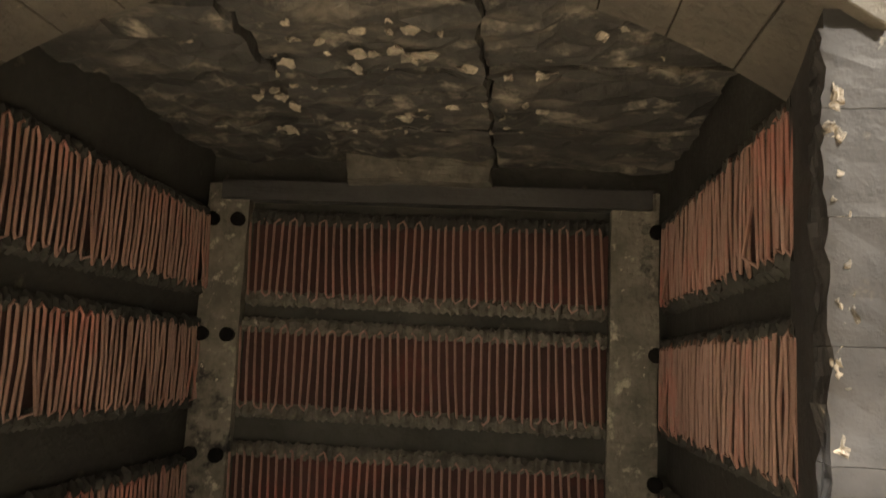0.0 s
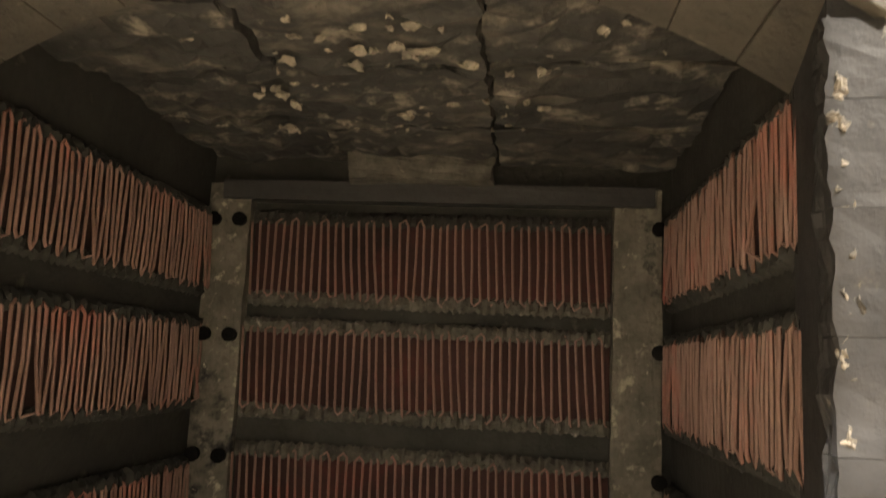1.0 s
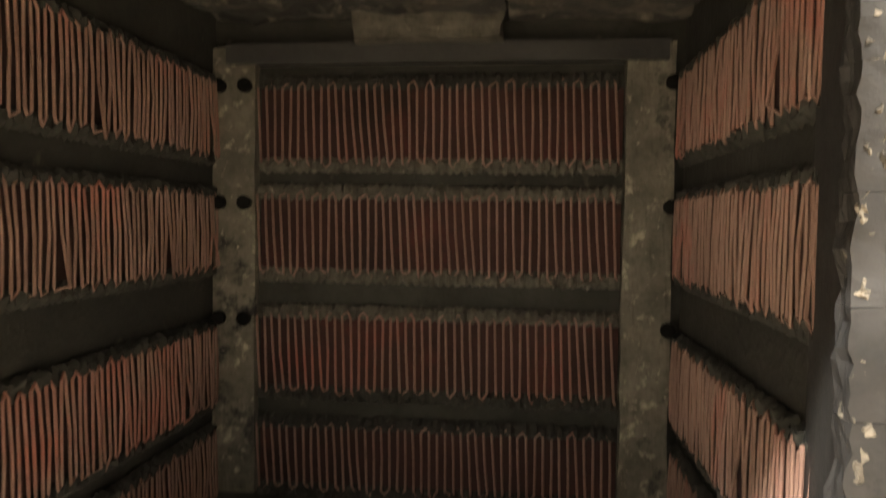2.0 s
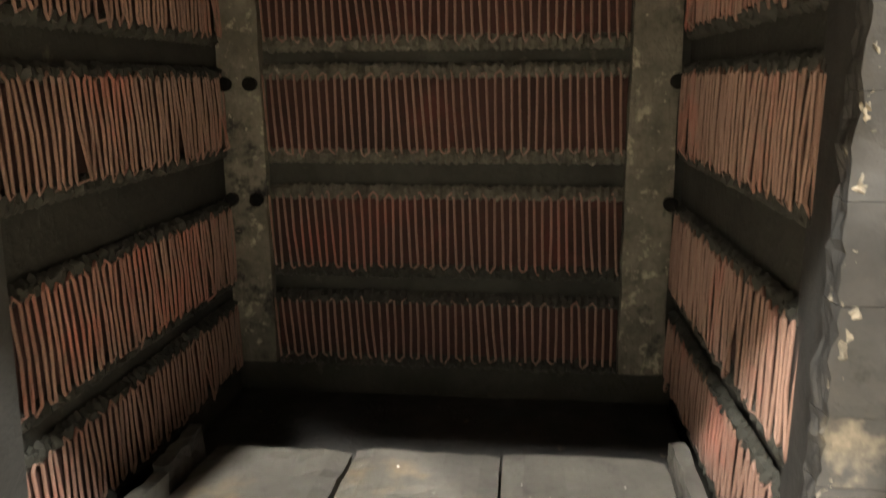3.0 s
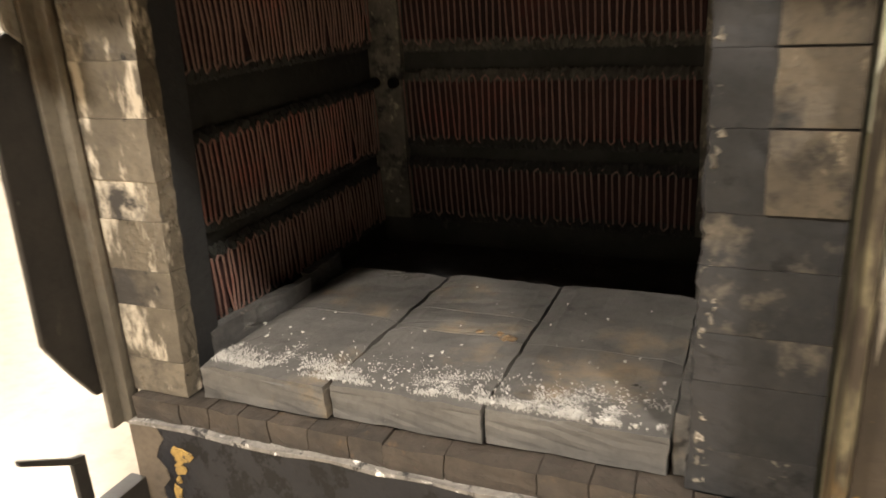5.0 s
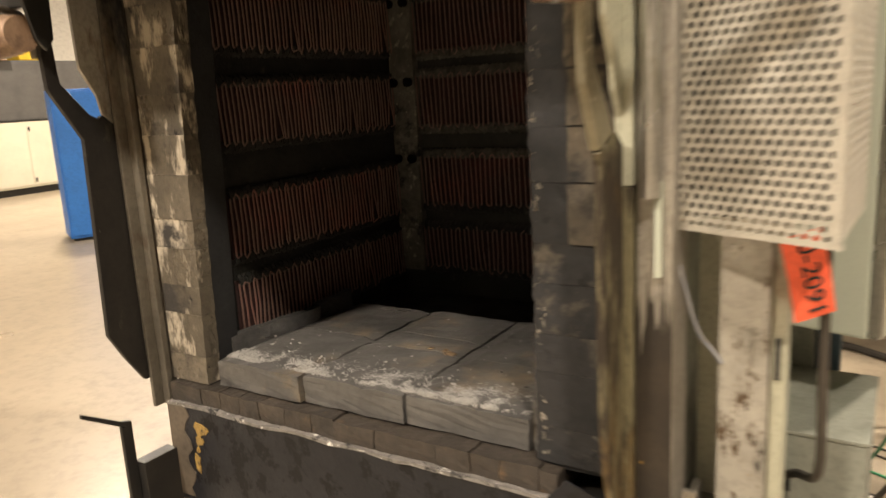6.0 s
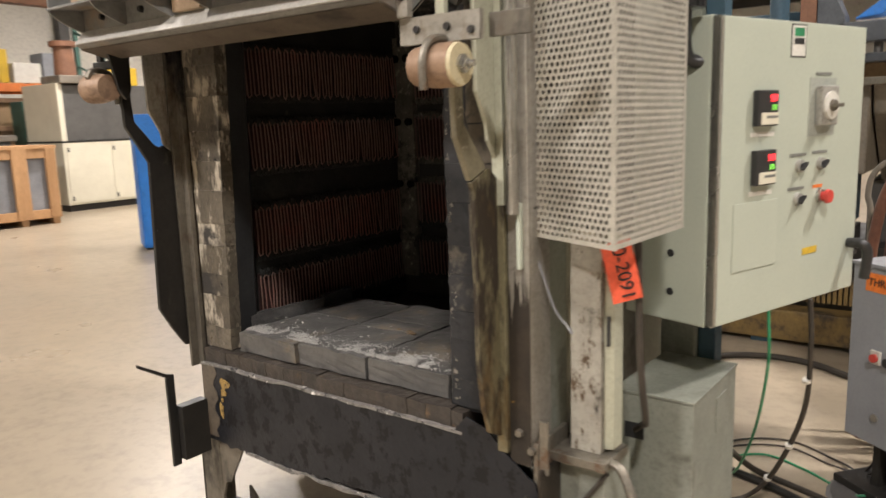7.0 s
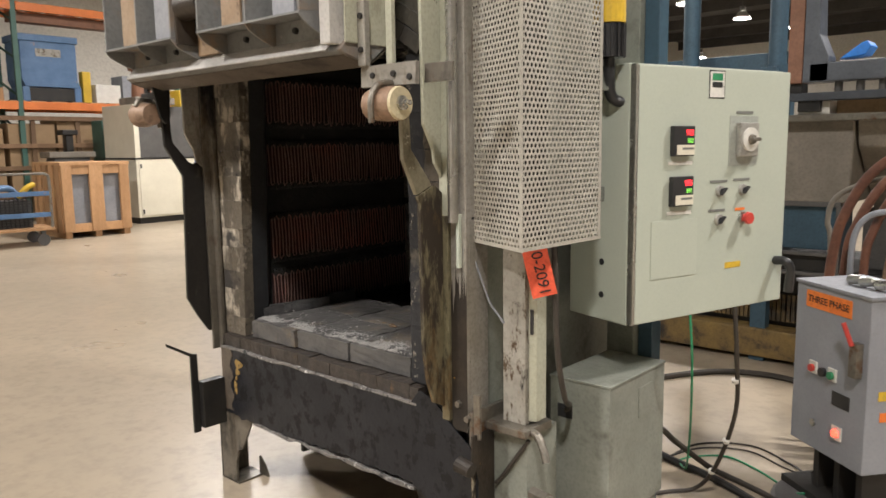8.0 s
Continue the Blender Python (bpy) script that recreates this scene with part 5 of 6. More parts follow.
cable("ground_wire", [(1.105, 0.72, 0.862), (1.10, 0.76, 0.68), (1.02, 0.95, 0.38), (0.88, 1.25, 0.08), (0.76, 1.48, 0.006), (0.89, 1.63, 0.006), (1.06, 1.58, 0.006), (1.24, 1.46, 0.006), (1.30, 1.42, 0.03)], 0.0045, M_GREENW, "green ground wire hanging to the floor")
cable("control_wire", [(0.70, 1.43, 0.006), (0.75, 1.70, 0.006), (0.95, 1.83, 0.006), (1.16, 1.73, 0.006), (1.26, 1.62, 0.03), (1.31, 1.60, 0.10)], 0.0045, M_CABLE, "thin dark control wire on the floor")
cable("control_wire", [(0.70, 1.46, 0.006), (0.78, 1.66, 0.006), (0.96, 1.76, 0.006), (1.14, 1.68, 0.006), (1.28, 1.58, 0.04), (1.33, 1.58, 0.10)], 0.0040, M_CABLE, "thin dark control wire on the floor")
cable("floor_pipe", [(0.60, 1.50, 0.016), (0.71, 1.43, 0.016), (0.94, 1.36, 0.016), (1.15, 1.26, 0.016), (1.6, 1.0, 0.016)], 0.016, M_BLACK, "black hose lying on the floor")
cable("flex_conduit", [(0.722, 0.012, 1.50), (0.722, 0.012, 1.22), (0.722, 0.030, 1.14), (0.738, 0.055, 1.05), (0.756, 0.080, 0.965), (0.780, 0.095, 0.925), (0.792, 0.100, 0.905)], 0.0036, M_SHEET, "thin pale flexible conduit along the frame")
cable("flex_conduit", [(0.945, 0.14, 1.15), (0.95, 0.15, 0.85), (0.945, 0.20, 0.68), (0.90, 0.30, 0.62), (0.86, 0.345, 0.58)], 0.009, M_CABLE, "grey conduit down to the transformer box")


# ---- machines behind ----
def tank():
    t = thing("quench_tank", "large tan steel tank on a dirty yellow skid", "tank")
    bm = nb()
    prism(bm, [(3.05, 1.56), (3.05, 1.50), (3.02, 1.08), (4.4, 1.08), (4.4, 1.56)], 0.55, 1.02, "x", 0.008)
    part("tank_wall", bm, M_TANK, t)
    bm = nb()
    prism(bm, [(3.05, 1.56), (3.10, 1.40), (3.6, 1.0), (4.4, 1.0), (4.4, 1.56)], 1.03, 3.4, "x", 0.008)
    part("tank_wall", bm, M_TANK, t, "streaked sloping tank side")
    bm = nb()
    box(bm, 0.50, 3.5, 2.96, 3.05, 1.545, 1.585, 0.006)
    part("rim", bm, M_IRON, t)
    bm = nb()
    box(bm, -1.6, 3.0, 3.28, 3.46, 0.03, 0.22, 0.012)
    part("skid_beam", bm, M_SKID, t, "dirty yellow skid beam")
    bm = nb()
    box(bm, -1.5, 3.0, 3.46, 4.5, 0.0, 0.62, 0.01)
    part("base", bm, M_BLACK, t)
    bm = nb()
    box(bm, 0.96, 3.4, 3.64, 4.4, 0.62, 1.0, 0.01)
    part("under_frame", bm, M_DARKGREY, t, "dark frame under the tank")
    bm = nb()
    for k in range(40):
        box(bm, 0.0 + k * 0.03, 0.02 + k * 0.03, 3.40, 3.44, 0.26, 0.44)
    part("grille", bm, M_SKID, t, "brown louvred grille")
    bm = nb()
    box(bm, 0.55, 0.955, 3.06, 3.40, 0.80, 1.06, 0.004)
    p = part("drive_housing", bm, M_TEAL, t)
    bm = nb()
    for x0, x1, z0, z1 in ((0.54, 0.98, 1.055, 1.085), (0.955, 0.985, 0.66, 1.06), (0.54, 0.98, 0.765, 0.785), (0.54, 1.0, 0.645, 0.665)):
        box(bm, x0, x1, 3.02, 3.06, z0, z1, 0.004)
    part("frame", bm, M_DARKGREY, t)
    bm = nb()
    box(bm, 0.55, 0.95, 3.06, 3.5, 0.665, 0.76)
    part("shadow_box", bm, M_BLACK, t)


tank()


# invented cabinet, put here to cover the overbright wall behind the rails
def added_rear_cabinet():
    t = thing("added_rear_cabinet", "added dark grey cabinet that screens the bright wall behind the tank", "cabinet", at=pose(0.95, 4.7, 0))
    bm = nb()
    box(bm, 0, 2.6, 0, 0.6, 0.05, 1.86, 0.01)
    part("body", bm, M_DARKGREY, t)
    for x in (0.03, 0.90, 1.77):
        bm = nb()
        box(bm, x, x + 0.80, -0.02, 0, 0.10, 1.82, 0.004)
        part("door", bm, M_SHEET, t)
    bm = nb()
    box(bm, 0.03, 2.57, 0.03, 0.57, 0, 0.05)
    part("plinth", bm, M_BLACK, t)


added_rear_cabinet()


def gantry():
    t = thing("blue_gantry", "blue-grey steel frame with a red-brown post over the tank", "frame")
    bm = nb()
    box(bm, 0.685, 0.765, 2.92, 3.08, 1.76, 3.2, 0.006)
    part("brown_post", bm, M_BROWN, t, "red-brown primed post")
    bm = nb()
    prism(bm, [(0.767, 1.76), (0.90, 1.76), (0.90, 1.90), (0.85, 2.02), (0.83, 2.6), (0.767, 3.2)], 2.92, 3.06, "y", 0.004)
    part("grey_post", bm, M_SLATE, t)
    bm = nb()
    box(bm, 0.80, 3.2, 2.92, 3.06, 1.762, 1.865, 0.006)
    part("upper_rail", bm, M_SLATE, t)
    bm = nb()
    box(bm, 0.70, 3.2, 2.93, 3.05, 1.66, 1.705, 0.006)
    part("lower_rail", bm, M_SLATE, t)
    for k in range(9):
        bm = nb()
        x = 0.94 + k * 0.11
        cyl(bm, (x, 2.99, 1.70), (x, 2.99, 1.765), 0.022, None, 12)
        part("spacer", bm, M_DARKGREY, t)
    for x, z in ((0.70, 1.73), (0.80, 1.63)):
        bm = nb()
        box(bm, x - 0.06, x + 0.06, 2.95, 3.06, z - 0.03, z + 0.03, 0.004)
        part("clamp", bm, M_BLACK, t)
    for x in (-0.10, 0.47):
        bm = nb()
        cyl(bm, (x, 3.4, 1.0), (x, 3.4, 3.6), 0.055, None, 16)
        cyl(bm, (x, 3.4, 1.86), (x, 3.4, 1.92), 0.066, None, 16)
        part("pipe", bm, M_TEAL, t, "blue upright pipe", True)
    bm = nb()
    box(bm, -0.6, 0.62, 3.6, 3.72, 1.90, 2.02, 0.006)
    part("cross_beam", bm, M_TEAL, t)
    for z, y in ((0.62, 3.3), (0.62, 3.6)):
        bm = nb()
        box(bm, 0.40, 0.50, y, y + 0.08, 0.0, 1.9, 0.004)
        part("upright", bm, M_TEAL, t)


gantry()


def clutter():
    bm = nb()
    prism(bm, [(0.93, 1.885), (1.06, 1.90), (1.09, 1.945), (1.07, 1.975), (1.04, 1.965)], 3.0, 3.15, "y", 0.004)
    single("blue_tray", bm, M_BLUE, "bright blue plastic tray lying on the frame", "tray")
    bm = nb()
    box(bm, 0.94, 1.40, 2.98, 3.3, 1.866, 1.874, 0.002)
    single("sheet_plate", bm, M_ZINC, "thin bright metal plate on the frame", "plate")
    bm = nb()
    box(bm, 0.73, 0.90, 2.99, 3.20, 1.586, 1.66, 0.003)
    single("paper_box", bm, M_WHITE, "small white carton on the tank rim", "box")
    bm = nb()
    box(bm, 0.92, 1.30, 3.05, 3.35, 1.586, 1.69, 0.004)
    single("cardboard_box", bm, M_CARD, "brown cardboard box on the tank rim", "box")
    bm = nb()
    prism(bm, [(1.22, 1.875), (1.30, 1.96), (1.42, 2.04), (1.46, 1.96), (1.36, 1.90)], 2.95, 3.05, "y", 0.004)
    single("cast_bracket", bm, M_IRON, "rusty cast bracket on the plate", "bracket")
    for r, pts in ((0.022, [(1.62, 2.0, 1.43), (1.461, 2.0, 1.383), (1.339, 2.0, 1.286), (1.258, 2.0, 1.135), (1.216, 2.0, 0.981), (1.195, 2.0, 0.70), (1.20, 2.0, 0.02)]),
                   (0.020, [(1.62, 1.95, 1.38), (1.474, 1.95, 1.314), (1.38, 1.95, 1.217), (1.308, 1.95, 1.067), (1.277, 1.95, 0.94), (1.262, 1.97, 0.60), (1.27, 2.0, 0.02)]),
                   (0.018, [(1.60, 1.9, 1.33), (1.487, 1.9, 1.246), (1.434, 1.9, 1.174), (1.385, 1.9, 1.052), (1.36, 1.9, 0.92), (1.35, 1.95, 0.50), (1.36, 2.0, 0.02)])):
        bm = nb()
        tube(bm, smooth_path(pts), r, 10)
        single("brown_hose", bm, M_HOSE, "thick red-brown rubber hose bending down to the floor", "hose", "hoses", smooth=True)
    for r, mt, pts in ((0.012, M_TANK, [(1.62, 2.06, 1.32), (1.457, 2.05, 1.286), (1.308, 2.05, 1.247), (1.197, 2.05, 1.18), (1.167, 2.05, 1.076), (1.183, 2.06, 0.90), (1.16, 2.08, 0.02)]),
                       (0.013, M_GREYBOX, [(1.60, 1.85, 1.15), (1.503, 1.85, 1.146), (1.391, 1.85, 1.129), (1.332, 1.85, 1.054), (1.318, 1.85, 0.907), (1.31, 1.9, 0.5), (1.32, 1.92, 0.02)])):
        bm = nb()
        tube(bm, smooth_path(pts), r, 10)
        single("grey_hose", bm, mt, "thin grey hose arching over and down to the floor", "hose", "hoses", smooth=True)
    for k, (x, mt) in enumerate(((1.47, M_ROLLER), (1.50, M_RACKO), (1.53, M_RACKO))):
        bm = nb()
        tube(bm, smooth_path([(x, 1.95, 1.20), (x - 0.01, 1.93, 1.05), (x - 0.03, 1.90, 0.80), (x - 0.03, 1.88, 0.3)]), 0.013, 8)
        single("orange_cable", bm, mt, "orange rubber cable hanging beside the switch box", "cable", "hanging cables", smooth=True)
    # fittings lying on top of the switch box
    for dx in (0.0, 0.05, 0.11):
        bm = nb()
        p = Vector((1.40 + dx, 1.50 - dx * 0.7, 0.905))
        cyl(bm, p, p + Vector((0.045, -0.02, 0.008)), 0.019, 0.016, 12)
        cyl(bm, p + Vector((0.04, -0.018, 0.007)), p + Vector((0.06, -0.027, 0.01)), 0.012, None, 8)
        single("pipe_fitting", bm, M_ZINC, "shiny metal fitting lying on the switch box", "fitting", "pipe fittings")


clutter()


def side_column():
    """Post, panel and motor between the guard and the cabinet."""
    t = thing("door_hoist", "grey hoist post with yellow and black motor beside the furnace", "hoist")
    bm = nb()
    box(bm, 0.77, 0.878, 0.76, 0.86, 0.0, 2.6, 0.004)
    part("post", bm, M_PAINT2, t, "grey steel post")
    bm = nb()
    box(bm, 0.880, 0.935, 0.79, 0.86, 0.0, 2.6, 0.004)
    part("rear_post", bm, M_TEAL, t)
    bm = nb()
    cyl(bm, (0.935, 0.45, 1.70), (0.935, 0.45, 1.80), 0.045, None, 20)
    mo = part("motor", bm, M_PLASTIC, t, "black finned motor")
    for k in range(14):
        bm = nb()
        box(bm, 0.040, 0.052, -0.003, 0.003, 1.70, 1.80, 0, Matrix.Translation((0.935, 0.45, 0)) @ Matrix.Rotation(k * math.tau / 14, 4, "Z"))
        part("fin", bm, M_PLASTIC, mo)
    bm = nb()
    cyl(bm, (0.935, 0.45, 1.802), (0.935, 0.45, 2.02), 0.05, None, 20)
    part("gearbox", bm, M_YELLOW, t, "yellow gear housing")
    bm = nb()
    tube(bm, smooth_path([(0.935, 0.45, 1.70), (0.935, 0.46, 1.60), (0.95, 0.48, 1.57), (1.0, 0.50, 1.565)]), 0.018, 10)
    part("conduit_elbow", bm, M_PLASTIC, t, "", True)
    bm = nb()
    box(bm, 0.80, 0.94, 0.44, 0.50, 1.60, 1.66, 0.004)
    part("mounting_arm", bm, M_PAINT2, t)
    bm = nb()
    box(bm, 0.80, 0.98, 0.50, 0.76, 1.25, 1.30, 0.004)
    part("mounting_arm", bm, M_PAINT2, t)


side_column()


# ---- the far side of the hall ----
def crate():
    w, d, h = 1.10, 1.25, 1.25
    t = thing("slatted_crate", "raw pine slatted shipping crate on the floor", "crate", at=pose(-10.6, 3.28, 0, 0, 0, 88))
    bm = nb()
    box(bm, 0.08, w - 0.08, 0.06, d - 0.06, 0.14, h - 0.10)
    part("wrapped_load", bm, M_SHEET, t, "grey wrapped goods")
    bm = nb()
    box(bm, -0.02, w + 0.02, -0.04, d, h - 0.05, h, 0.004)
    part("lid", bm, M_WOOD, t)
    for a, b, c0, c1, z0, z1 in ((0, w, -0.02, 0.03, 0.1, 0.24), (0, w, -0.02, 0.03, h - 0.2, h - 0.05), (0, 0.16, -0.04, 0.02, 0.1, h - 0.05), (w / 2 - 0.11, w / 2 + 0.11, -0.04, 0.02, 0.1, h - 0.05), (w - 0.16, w, -0.04, 0.02, 0.1, h - 0.05),
                                 (-0.02, 0.03, 0.02, 0.20, 0.1, h - 0.05), (-0.02, 0.03, 0.30, 0.48, 0.1, h - 0.05), (-0.02, 0.03, 0.58, 0.76, 0.1, h - 0.05), (-0.02, 0.03, 0.86, 1.04, 0.1, h - 0.05), (-0.02, 0.03, d - 0.12, d, 0.1, h - 0.05)):
        bm = nb()
        box(bm, a, b, c0, c1, z0, z1, 0.004)
        part("slat", bm, M_WOOD, t)
    for xx in (0.02, w / 2 - 0.05, w - 0.12):
        bm = nb()
        box(bm, xx, xx + 0.1, 0, d, 0, 0.1)
        part("runner", bm, M_WOOD, t)


def cream_cabinet():
    t = thing("machine_cabinet", "cream machine cabinet with dark grey upper panel", "cabinet", at=pose(-11.95, 5.22, 0, 0, 0, 91))
    bm = nb()
    box(bm, 0, 2.6, 0, 1.3, 0.12, 1.25, 0.01)
    part("base_cabinet", bm, M_CREAMCAB, t)
    bm = nb()
    box(bm, 0.10, 2.6, 0.05, 1.2, 1.28, 2.28, 0.01)
    part("upper_panel", bm, M_DARKGREY, t)
    bm = nb()
    box(bm, -0.0, 0.10, 0.0, 1.25, 1.28, 2.30, 0.004)
    part("end_panel", bm, M_CREAMCAB, t)
    bm = nb()
    box(bm, -0.01, 2.61, -0.01, 1.3, 1.25, 1.28, 0.003)
    part("counter_edge", bm, M_BLACK, t)
    bm = nb()
    box(bm, 0.04, 2.56, 0.06, 1.06, 0, 0.12)
    part("plinth", bm, M_BLACK, t)
    for x in (0.05, 0.92, 1.76):
        bm = nb()
        box(bm, x, x + 0.84, -0.018, 0, 0.16, 1.22, 0.004)
        p = part("door", bm, M_CREAMCAB, t)
        bm = nb()
        box(bm, x + 0.02, x + 0.05, -0.03, -0.018, 0.20, 0.28, 0.003)
        part("hinge", bm, M_BLACK, p)
        bm = nb()
        box(bm, x + 0.02, x + 0.05, -0.03, -0.018, 1.08, 1.16, 0.003)
        part("hinge", bm, M_BLACK, p)
    bm = nb()
    for y in (0.45, 0.60):
        tube(bm, smooth_path([(-0.005, y, 1.0), (-0.05, y, 1.0), (-0.06, y, 0.92)]), 0.012, 6)
    part("side_taps", bm, M_BLACK, t)
    # what stands on the cabinet
    u = thing("rusty_machine_head", "red-brown cast machine head standing on the cabinet", "machine", at=pose(-12.2, 5.55, 2.30))
    bm = nb()
    cyl(bm, (0, 0, 0.12), (0, 0, 0.75), 0.19, 0.16, 20)
    cyl(bm, (0, 0, 0.66), (0, 0, 0.75), 0.23, None, 20)
    part("column", bm, M_BROWN, u)
    bm = nb()
    box(bm, -0.35, 0.35, -0.30, 0.50, 0.0, 0.14, 0.02)
    part("bed", bm, M_TANK, u)
    bm = nb()
    box(bm, -12.5, -12.1, 6.3, 6.9, 2.285, 2.62, 0.02)
    single("yellow_bin", bm, M_YELLOW, "yellow bin on top of the cabinet", "bin")


def locker():
    t = thing("blue_locker", "bright blue steel locker on the floor", "locker", at=pose(-6.62, 3.42, 0, 0, 0, 64))
    bm = nb()
    box(bm, 0, 0.62, 0, 0.5, 0.03, 1.62, 0.008)
    part("body", bm, M_BLUE, t)
    bm = nb()
    box(bm, 0.02, 0.60, -0.02, -0.001, 0.06, 1.60, 0.004)
    d = part("door", bm, M_BLUE, t)
    bm = nb()
    box(bm, 0.52, 0.56, -0.035, -0.02, 0.75, 0.95, 0.003)
    part("handle", bm, M_PLASTIC, d)
    bm = nb()
    box(bm, 0.03, 0.59, 0.03, 0.47, 0, 0.03)
    part("plinth", bm, M_BLACK, t)


def cart():
    t = thing("platform_cart", "blue tubular platform cart with wooden deck", "cart", at=pose(-10.05, 1.75, 0, 0, 0, 85))
    bm = nb()
    box(bm, 0, 1.15, 0, 0.75, 0.24, 0.28, 0.006)
    part("deck", bm, M_WOOD, t)
    bm = nb()
    tube(bm, smooth_path([(1.12, 0.03, 0.28), (1.12, 0.03, 0.98), (1.08, 0.03, 1.08), (0.98, 0.03, 1.10), (0.18, 0.03, 1.10), (0.08, 0.03, 1.08), (0.04, 0.03, 0.98), (0.04, 0.03, 0.28)], 5), 0.022, 8)
    part("push_bar", bm, M_IRON, t)
    for z in (0.48, 0.80):
        bm = nb()
        box(bm, 0.05, 1.11, 0.015, 0.045, z - 0.035, z + 0.035, 0.004)
        part("rail", bm, M_BLUEBIN, t, "blue flat rail")
    for x in (0.12, 1.0):
        for y in (0.1, 0.65):
            bm = nb()
            cyl(bm, (x, y - 0.025, 0.09), (x, y + 0.025, 0.09), 0.09, None, 18)
            box(bm, x - 0.03, x + 0.03, y - 0.04, y + 0.04, 0.16, 0.24, 0.004)
            part("caster", bm, M_DARKGREY, t)
    # load on the cart
    u = thing("wire_basket", "grey wire basket with hoses on the cart deck", "basket", at=pose(-10.25, 1.95, 0.28, 0, 0, 85))
    bm = nb()
    for k in range(12):
        box(bm, 0.05 + k * 0.06, 0.062 + k * 0.06, 0, 0.012, 0, 0.45)
        box(bm, 0.05, 0.73, 0, 0.012, k * 0.04, k * 0.04 + 0.008)
    part("mesh_side", bm, M_BLACK, u)
    bm = nb()
    box(bm, 0.06, 0.72, 0.03, 0.45, 0.0, 0.42, 0.02)
    part("contents", bm, M_DARKGREY, u)
    bm = nb()
    tube(bm, smooth_path([(0.1, 0.1, 0.42), (0.25, 0.05, 0.58), (0.45, 0.1, 0.60), (0.6, 0.2, 0.45)]), 0.05, 8)
    part("hose_loop", bm, M_BLUEBIN, u, "", True)
    bm = nb()
    tube(bm, smooth_path([(0.55, 0.05, 0.46), (0.66, 0.0, 0.60), (0.78, 0.02, 0.66)]), 0.04, 8)
    part("yellow_strap", bm, M_YELLOW, u, "", True)


def rack():
    t = thing("pallet_rack", "green and orange steel pallet rack", "rack", at=pose(-14.5, 0.65, 0, 0, 0, 90))
    for x in (0.0, 3.45, 6.9):
        for y in (0.0, 1.05):
            bm = nb()
            box(bm, x, x + 0.10, y, y + 0.08, 0, 6.0, 0.004)
            part("upright", bm, M_RACKG, t)
        for k in range(7):
            bm = nb()
            tube(bm, [Vector((x + 0.045, 0.08, 0.3 + 0.75 * k)), Vector((x + 0.045, 1.05, 0.65 + 0.75 * k))], 0.025, 6)
            part("brace", bm, M_RACKG, t)
    for z in (2.44, 4.40):
        for x0 in (0.10, 3.55):
            for y in (-0.02, 1.08):
                bm = nb()
                box(bm, x0, x0 + 3.35, y, y + 0.05, z - 0.16, z, 0.006)
                part("beam", bm, M_RACKO, t, "orange load beam")
        for k in range(17):
            bm = nb()
            box(bm, 0.12 + k * 0.40, 0.42 + k * 0.40, 0.035, 1.075, z + 0.001, z + 0.022)
            part("shelf_board", bm, M_WOOD, t)
    # back beam stored under the top shelf
    bm = nb()
    box(bm, 3.5, 6.9, 0.2, 0.5, 4.05, 4.235, 0.01)
    part("dark_underbeam", bm, M_BROWN, t)


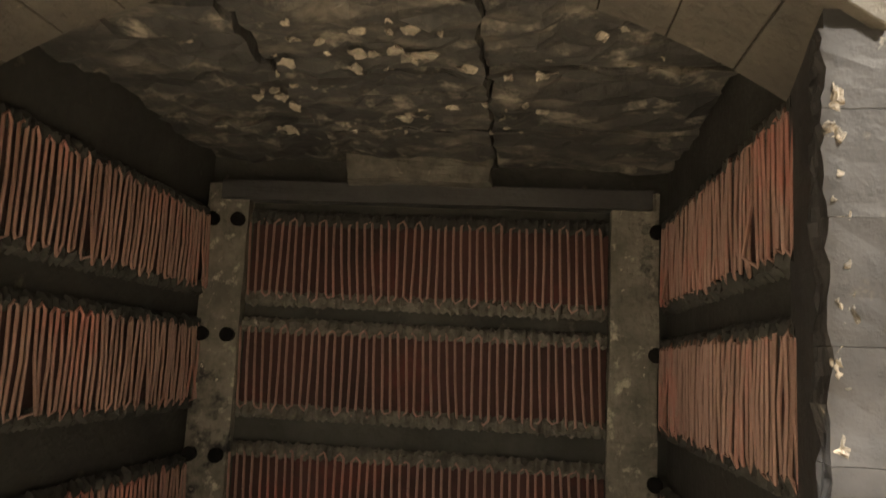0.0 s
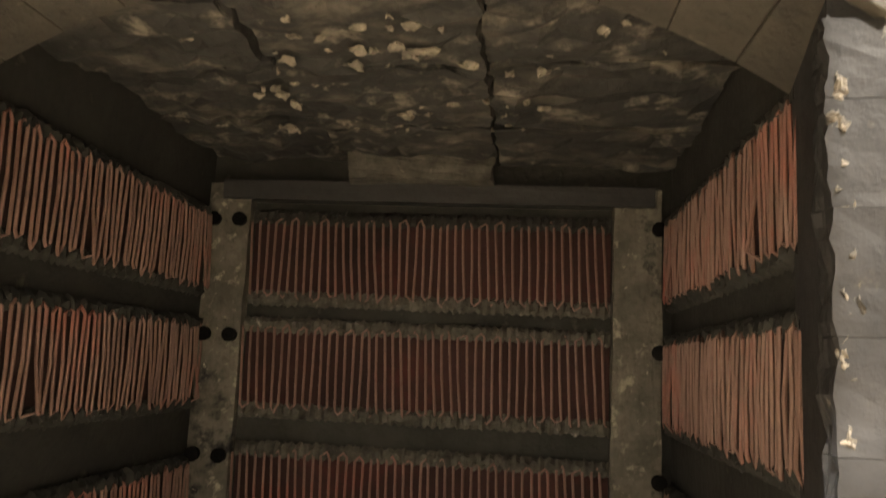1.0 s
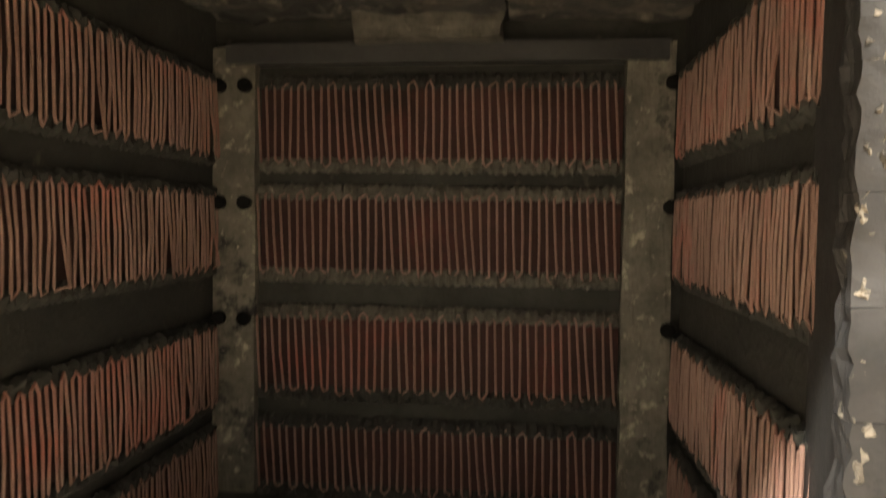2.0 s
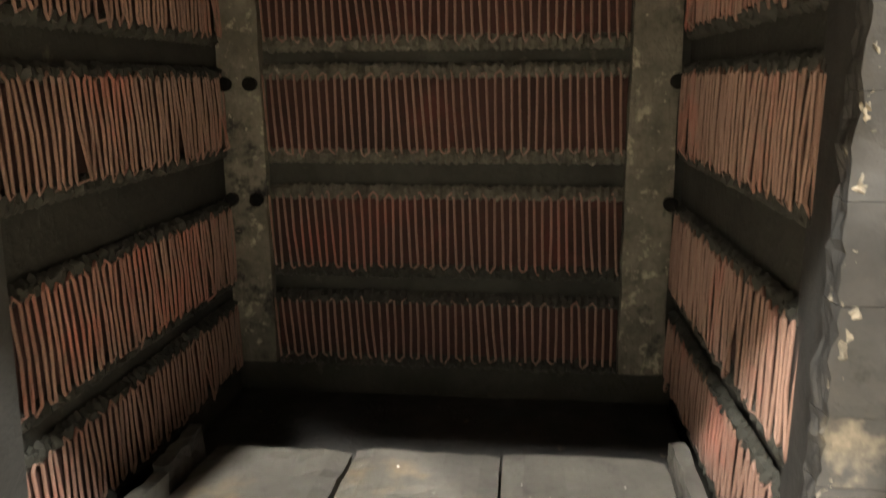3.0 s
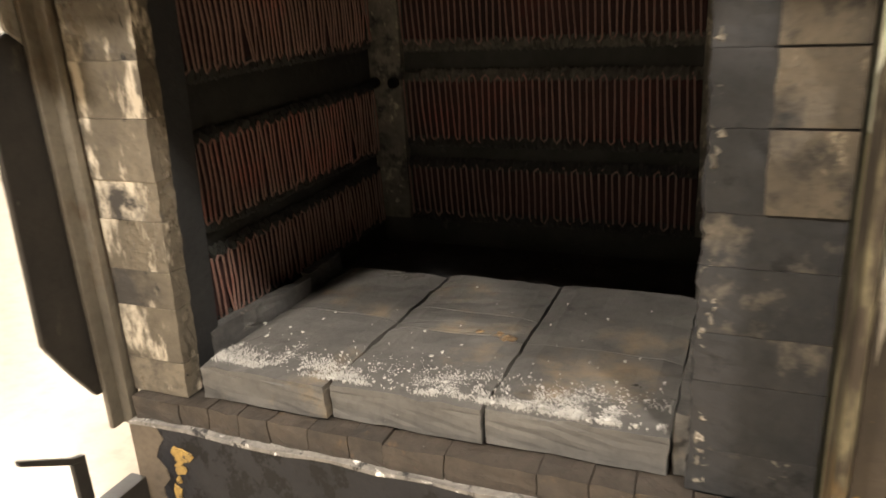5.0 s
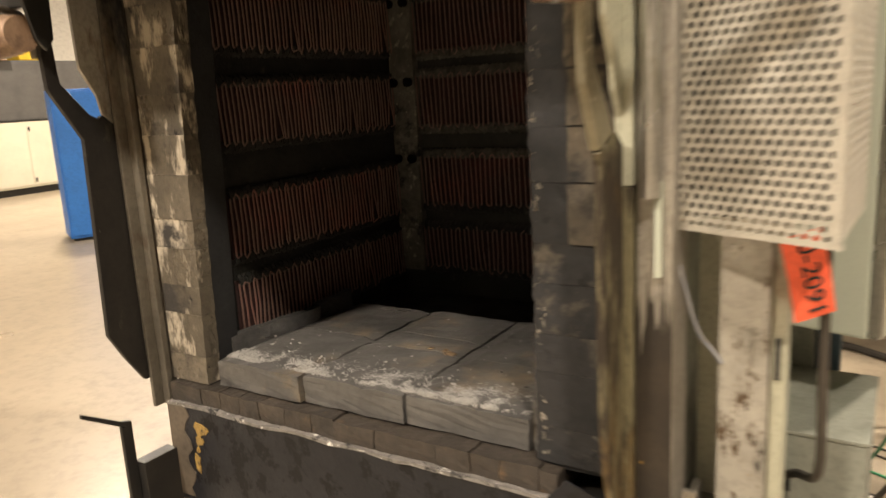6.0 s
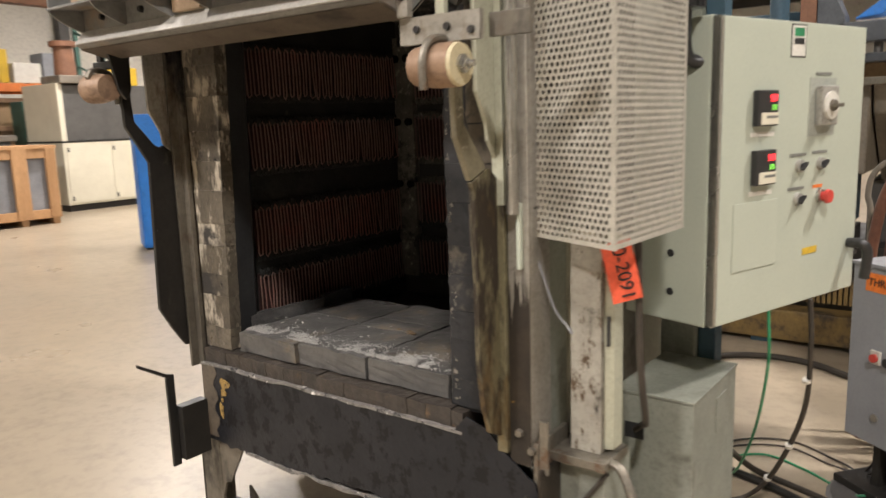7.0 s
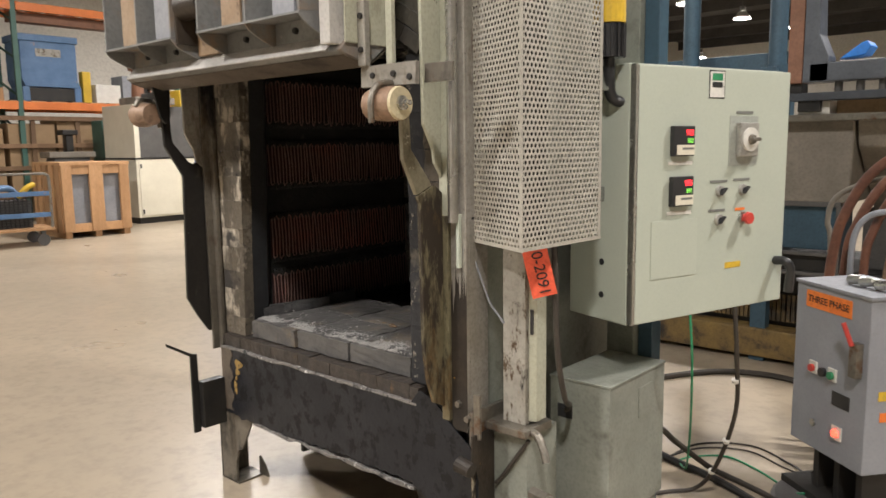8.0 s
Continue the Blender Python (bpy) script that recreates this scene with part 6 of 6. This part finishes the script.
def rack_goods():
    t = thing("blue_hopper", "faded blue steel hopper machine standing on the rack shelf", "machine", at=pose(-14.7, 4.28, 2.463, 0, 0, 90))
    bm = nb()
    prism(bm, [(0.06, 0.30), (0.0, 0.45), (0.0, 1.22), (1.12, 1.22), (1.12, 0.45), (1.18, 0.30)], 0.0, 0.8, "y", 0.01)
    part("body", bm, M_BLUEBIN, t)
    bm = nb()
    box(bm, -0.04, 1.16, -0.03, 0.83, 1.22, 1.36, 0.02)
    part("lid", bm, M_BLUEBIN, t)
    for x in (0.0, 1.04):
        bm = nb()
        box(bm, x, x + 0.14, 0.0, 0.8, 0.0, 0.30, 0.01)
        part("foot", bm, M_BLUEBIN, t)
    bm = nb()
    box(bm, 0.3, 0.8, -0.006, 0, 0.92, 1.08, 0.002)
    part("faded_mark", bm, M_RUSTY, t)
    # solid black block in place of the shade between the feet
    bm = nb()
    box(bm, 0.14, 1.04, 0.02, 0.7, 0.02, 0.28)
    part("dark_cavity", bm, M_BLACK, t)
    bm = nb()
    box(bm, -14.9, -14.7, 5.50, 5.68, 2.463, 3.13, 0.02)
    single("yellow_sign", bm, M_YELLOW, "narrow yellow board on the rack shelf", "board")
    for y, w, h, mt, nm, lb in ((5.75, 0.55, 0.40, M_WHITE, "white_carton", "white equipment carton on the rack shelf"), (6.35, 0.5, 0.62, M_SHEET, "grey_carton", "grey equipment carton on the rack shelf"), (3.3, 0.6, 0.25, M_WOOD, "wooden_pallet", "short wooden pallet on the rack shelf")):
        bm = nb()
        box(bm, -15.2, -14.65, y, y + w, 2.463, 2.463 + h, 0.01)
        single(nm, bm, mt, lb, "box")
    for y, w, h, mt, nm, lb in ((3.9, 0.9, 2.0, M_CARD, "cardboard_carton", "tall brown cardboard carton under the rack"), (4.85, 1.0, 2.1, M_CARD, "cardboard_carton", "tall brown cardboard carton under the rack"), (2.6, 1.2, 1.9, M_CARD, "cardboard_carton", "brown cardboard carton under the rack")):
        bm = nb()
        box(bm, -15.5, -14.6, y, y + w, 0.0, h, 0.01)
        single(nm, bm, mt, lb, "box")
    t = thing("timber_frame", "brown timber stacking frame standing before the cartons", "frame", at=pose(-14.55, 2.5, 0, 0, 0, 90))
    for x in (0.0, 0.9, 1.8, 2.7, 3.4):
        bm = nb()
        box(bm, x, x + 0.09, -0.04, 0.0, 0.0, 2.15, 0.005)
        part("post", bm, M_TIMBER, t)
    for z in (0.5, 1.05, 1.5, 2.06):
        bm = nb()
        box(bm, -0.02, 3.5, -0.08, -0.041, z, z + 0.09, 0.005)
        part("rail", bm, M_TIMBER, t)
    t = thing("green_machine", "green machine tool with grey panel under the rack", "machine", at=pose(-13.6, 5.35, 0, 0, 0, 90))
    bm = nb()
    box(bm, 0, 0.55, 0, 0.5, 0.0, 2.05, 0.02)
    part("body", bm, M_RACKG, t)
    bm = nb()
    box(bm, 0.25, 0.56, -0.02, 0, 1.0, 2.02, 0.01)
    part("panel", bm, M_TANK, t)
    bm = nb()
    cyl(bm, (0.7, 0.1, 1.3), (0.95, 0.1, 1.3), 0.18, None, 16)
    part("motor", bm, M_RACKG, t)
    t = thing("arbor_press", "grey machine table with a dark arbor press", "machine", at=pose(-13.4, 4.2, 0, 0, 0, 90))
    bm = nb()
    box(bm, 0, 0.9, 0, 0.5, 1.30, 1.42, 0.02)
    part("table", bm, M_TANK, t)
    bm = nb()
    box(bm, 0.38, 0.52, 0.1, 0.3, 1.42, 1.85, 0.02)
    box(bm, 0.30, 0.60, 0.05, 0.35, 1.75, 1.85, 0.02)
    part("press", bm, M_BLACK, t)
    bm = nb()
    box(bm, 0.1, 0.8, 0.05, 0.45, 0, 1.30, 0.02)
    part("cabinet", bm, M_DARKGREY, t)
    # wall columns beyond
    for y in (3.5, 9.5, 15.5):
        bm = nb()
        box(bm, -20.3, -20.0, y, y + 0.3, 0, 8.0)
        single("building_column", bm, M_DARKGREY, "grey steel building column", "column", "building columns", kind="structure")


crate()
cream_cabinet()
locker()
cart()
rack()
rack_goods()
